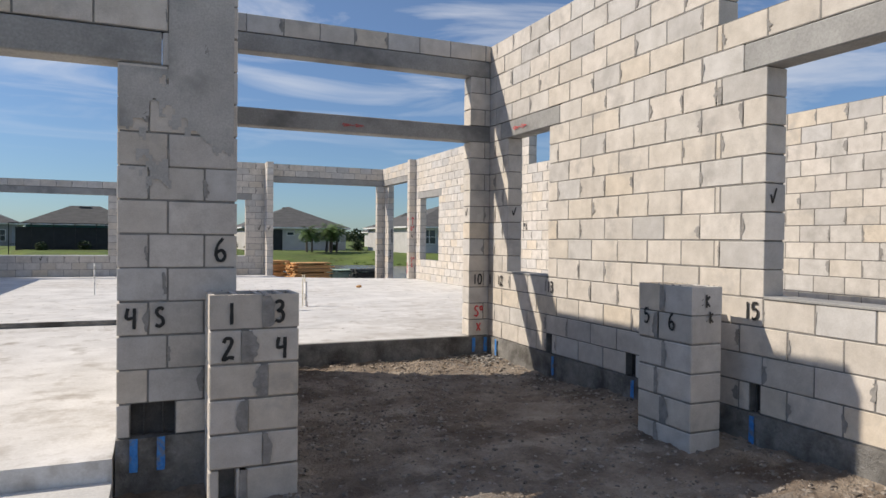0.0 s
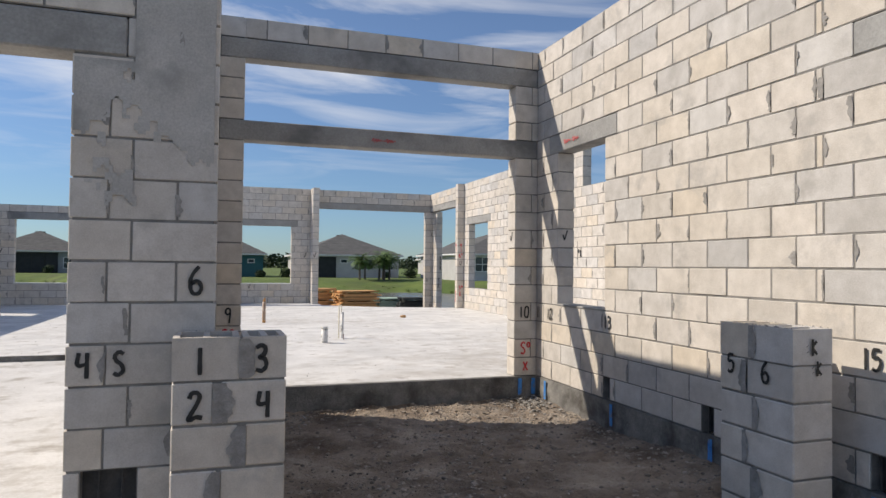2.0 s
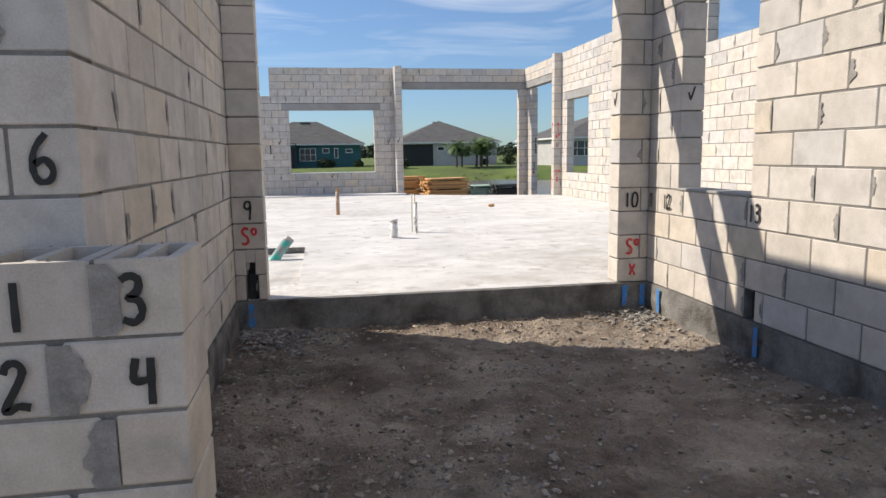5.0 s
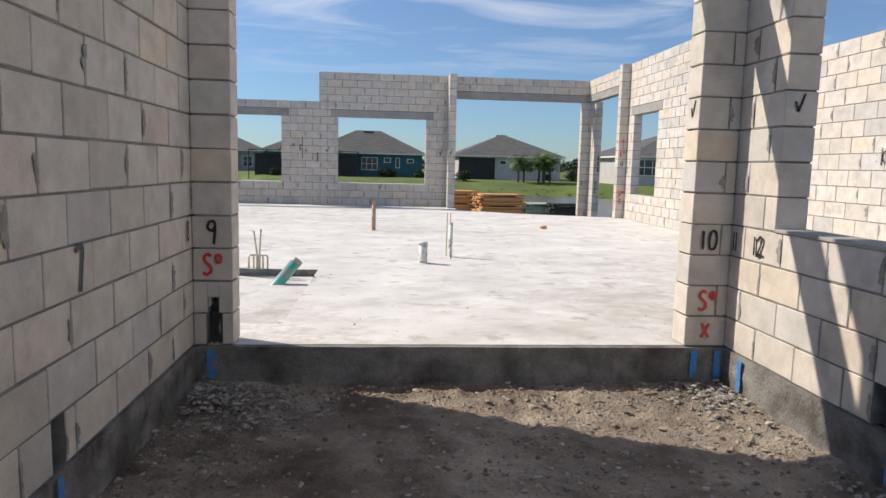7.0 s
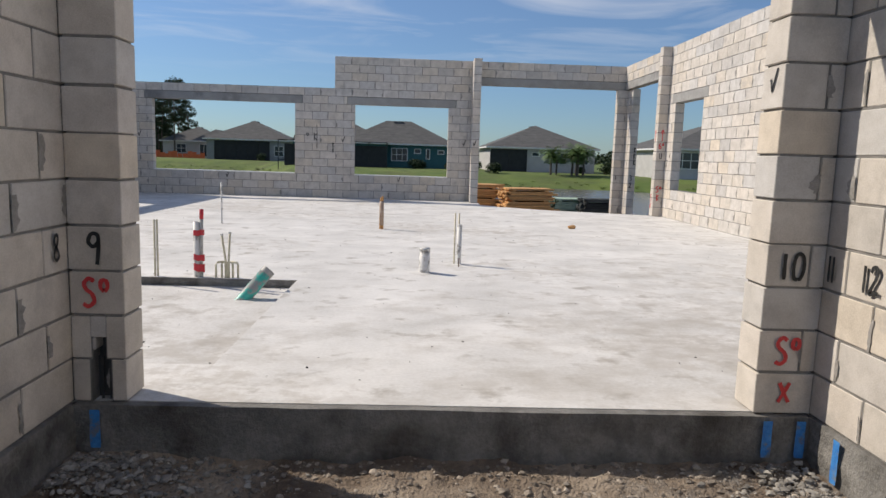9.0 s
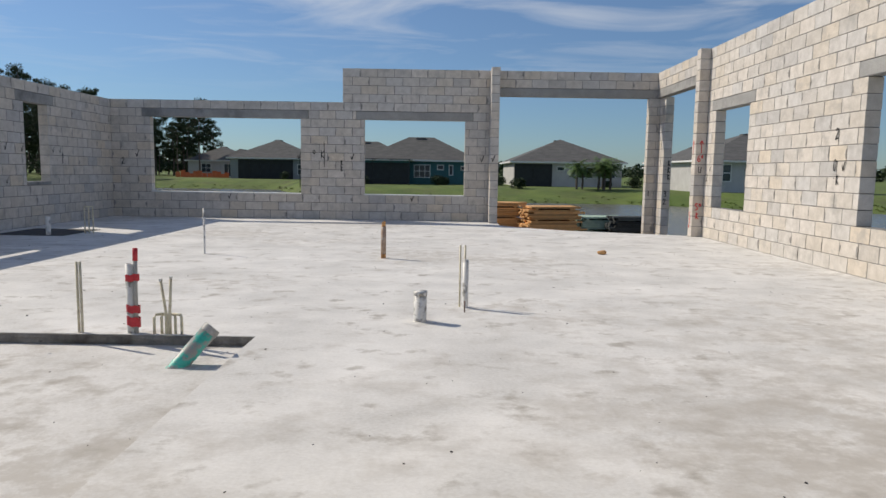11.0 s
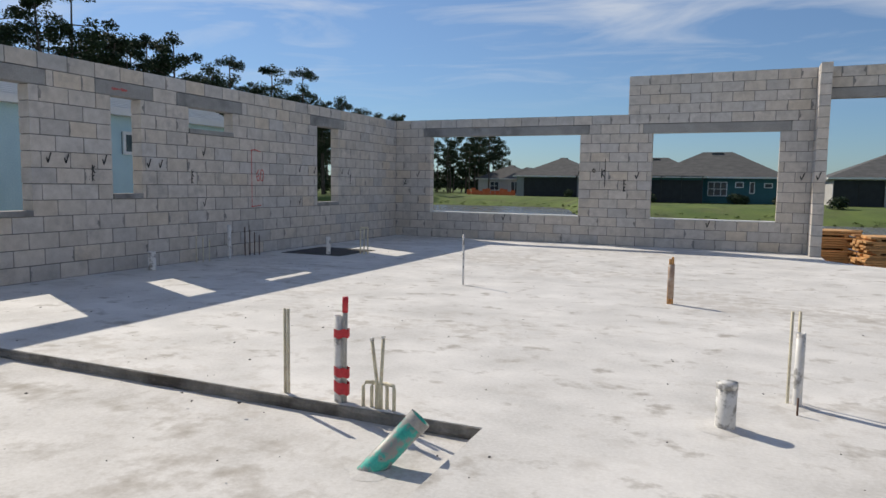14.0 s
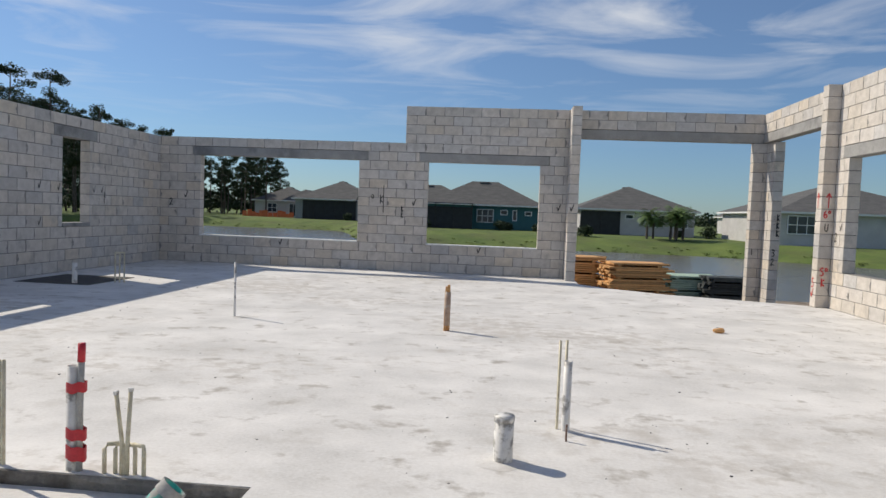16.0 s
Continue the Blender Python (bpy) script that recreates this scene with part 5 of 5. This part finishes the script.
# doorway jambs
mark("10", (3.85, AY1, 3.2 * C), UX, FN, 0.12, M_black, 0.015)
mark("So", (3.87, AY1, 1.2 * C), UX, FN, 0.13, M_red, 0.016)
mark("X", (3.90, AY1, 0.25 * C), UX, FN, 0.14, M_red, 0.016)
mark("9", (0.715, AY1, 3.15 * C), UX, FN, 0.14, M_black, 0.015)
mark("So", (0.69, AY1, 2.2 * C), UX, FN, 0.13, M_red, 0.016)
mark("8", (AX0, 7.48, 3.3 * C), UL, LN, 0.11, M_black, 0.013)
mark("7", (AX0, 6.02, 3.1 * C), UL, LN, 0.18, M_black, 0.019)
for x, y, z, u, n in ((3.803, AY1 + 0.12, 7.4 * C, UR, RN), (AX1 + 0.06, 7.133, 7.4 * C, UX, FN), (AX1 + 0.05, 3.393, 7.3 * C, UX, FN)):
    mark("v", (x, y, z), u, n, 0.12, M_black, 0.013)
# lintel writing, cast on the beams
mark("w-w", (2.15, AY1 - 0.004, 12.25 * C), UX, FN, 0.07, M_red, 0.008, slant=0.2, label="red painted scrawl on the grey beam")
mark("w-w", (AX1 - 0.004, 7.0, 12.25 * C), UR, RN, 0.085, M_red, 0.008, slant=0.2, label="red painted scrawl on the grey lintel")
mark("w-w", (XL + 0.004, 14.3, 12.3 * C), UL, LN, 0.07, M_red, 0.009, slant=0.2, label="red painted scrawl on the grey lintel")
# left wall
mark("T", (XL, 16.95, 0.84), UL, LN, 1.0, M_red, 0.014)
mark("60", (XL, 17.32, 6.4 * C), UL, LN, 0.2, M_red, 0.014)
for y, z in ((13.3, 7.3), (13.55, 7.3), (14.12, 7.3), (14.88, 7.2), (15.1, 7.2), (16.0, 8.3), (16.0, 4.3), (18.6, 7.3), (18.6, 4.2), (19.1, 7.2), (20.15, 7.2), (20.4, 7.2)):
    mark("v", (XL, y, z * C), UL, LN, 0.15, M_black, 0.014)
for y, z in ((13.95, 6.2), (15.75, 6.1), (20.5, 6.2)):
    mark("K", (XL, y, z * C + 0.1), UL, LN, 0.12, M_black, 0.014)
    mark(":K", (XL, y - 0.06, z * C), UL, LN, 0.1, M_black, 0.012)
# back wall
mark("K", (-0.62, YB, 7.3 * C), UX, FN, 0.2, M_black, 0.02); mark("o", (-0.82, YB, 7.3 * C), UX, FN, 0.2, M_black, 0.018)
mark("|", (-0.68, YB, 6.3 * C), UX, FN, 0.62, M_black, 0.016)
mark(":K", (-0.2, YB, 6.5 * C), UX, FN, 0.13, M_black, 0.016); mark(":K", (-0.2, YB, 5.8 * C), UX, FN, 0.13, M_black, 0.016)
for x, z in ((-5.85, 7.0), (-5.15, 7.2), (-1.18, 7.2), (0.12, 7.2), (-2.9, 2.3), (1.6, 2.3), (3.3, 7.2)):
    mark("v", (x, YB, z * C), UX, FN, 0.17, M_black, 0.017)
mark("2", (-5.5, YB, 6.3 * C), UX, FN, 0.15, M_black, 0.017)
mark("v", (3.53, 22.117, 7.2 * C), UX, FN, 0.17, M_black, 0.017)
# corner post and side pilaster
mark("1", (7.41, YB, 3.4 * C), UX, FN, 0.13, M_black, 0.015)
mark("3", (7.67, 22.247, 3.4 * C), UX, FN, 0.14, M_black, 0.015); mark("2", (7.67, 22.247, 2.5 * C), UX, FN, 0.13, M_black, 0.015)
for z in (6.2, 5.4, 7.0):
    mark(":K", (7.66, 22.247, z * C), UX, FN, 0.14, M_black, 0.02)
yp = 19.50 - T / 2
for t0, x, z, h in (("^", 7.40, 8.1, 0.24), ("6o", 7.39, 7.3, 0.12), ("So", 7.39, 2.6, 0.13), ("K", 7.41, 1.7, 0.14)):
    mark(t0, (x, yp, z * C), UX, FN, h, M_red, 0.017)
for t0, y, z, h in (("^", 19.57, 8.1, 0.24), ("S", 19.57, 1.6, 0.16), ("v", 19.57, 0.8, 0.16)):
    mark(t0, (7.35, y, z * C), UR, RN, h, M_red, 0.016)
mark("u", (7.42, yp, 6.2 * C), UX, FN, 0.14, M_black, 0.014)
# long sunlit wall
for t0, y, z in (("v", 19.15, 6.3), ("v", 17.6, 6.3), ("v", 14.75, 6.4), ("0", 14.95, 6.4), (":K", 14.95, 5.5), ("2", 14.95, 8.4), ("2", 19.3, 5.4)):
    mark(t0, (XR, y, z * C), UR, RN, 0.14, M_black, 0.014)
mark("oK", (XR, 12.78, 7.0 * C), UR, RN, 0.16, M_black, 0.016)
mark("|", (XR, 12.9, 6.2 * C), UR, RN, 0.5, M_black, 0.013)
mark(":K", (XR, 11.0, 6.3 * C), UR, RN, 0.2, M_black, 0.016)
mark("v", (XR, 10.75, 7.3 * C), UR, RN, 0.15, M_black, 0.014); mark("v", (XR + 0.05, 10.573, 7.3 * C), UX, FN, 0.15, M_black, 0.014)
# blue footing strokes
for x in (0.0, 0.15):
    mark("|", (x, AY0 - 0.02, -0.2), UX, FN, 0.2, M_blue, 0.045)
for x in (0.76, 3.87, 4.03):
    mark("|", (x - 0.06, AY1 - 0.036, -0.2), UX, FN, 0.18, M_blue, 0.045)
for y in (7.4, 6.1, 4.8, 3.5):
    mark("|", (AX1 - 0.02, y, -0.22), UR, RN, 0.2, M_blue, 0.045)
mark("|", (AX0 + 0.02, 5.75, -0.2), UL, LN, 0.2, M_blue, 0.045)

# grey parge coat rubbed over the upper pillar, with a ragged edge
M_parge = material("parge_coat", (0.39, 0.374, 0.352), (0.50, 0.483, 0.457), 4, 0.93, 90, 0.4, 0.003, stain=(0.31, 0.30, 0.282), stain_scale=3)
bm = bmesh.new()
cell, grid = 0.018, {}
for i in range(int((AX0 + 0.03) / cell)):
    for j in range(75):
        x, z = -0.035 + i * cell, 1.42 + j * cell
        if (z - 1.5) / 1.0 + 0.5 * noise.noise((x * 3.1, z * 3.1, 4)) + 0.25 * noise.noise((x * 17, z * 11, 8)) < 0.30 or (z > 2.2 and x < 0.22):
            continue
        q = []
        for a, b in ((0, 0), (1, 0), (1, 1), (0, 1)):
            if (i + a, j + b) not in grid:
                xx, zz = x + a * cell, z + b * cell
                grid[i + a, j + b] = bm.verts.new((xx, AY0 - 0.003 - 0.003 * noise.noise((xx * 9, zz * 9, 3)), zz))
            q.append(grid[i + a, j + b])
        bm.faces.new(q)
tagged(finish("parge_coat", bm, M_parge, smooth=True), "grey mortar rubbed over the block pillar", "mortar", kind="structure")
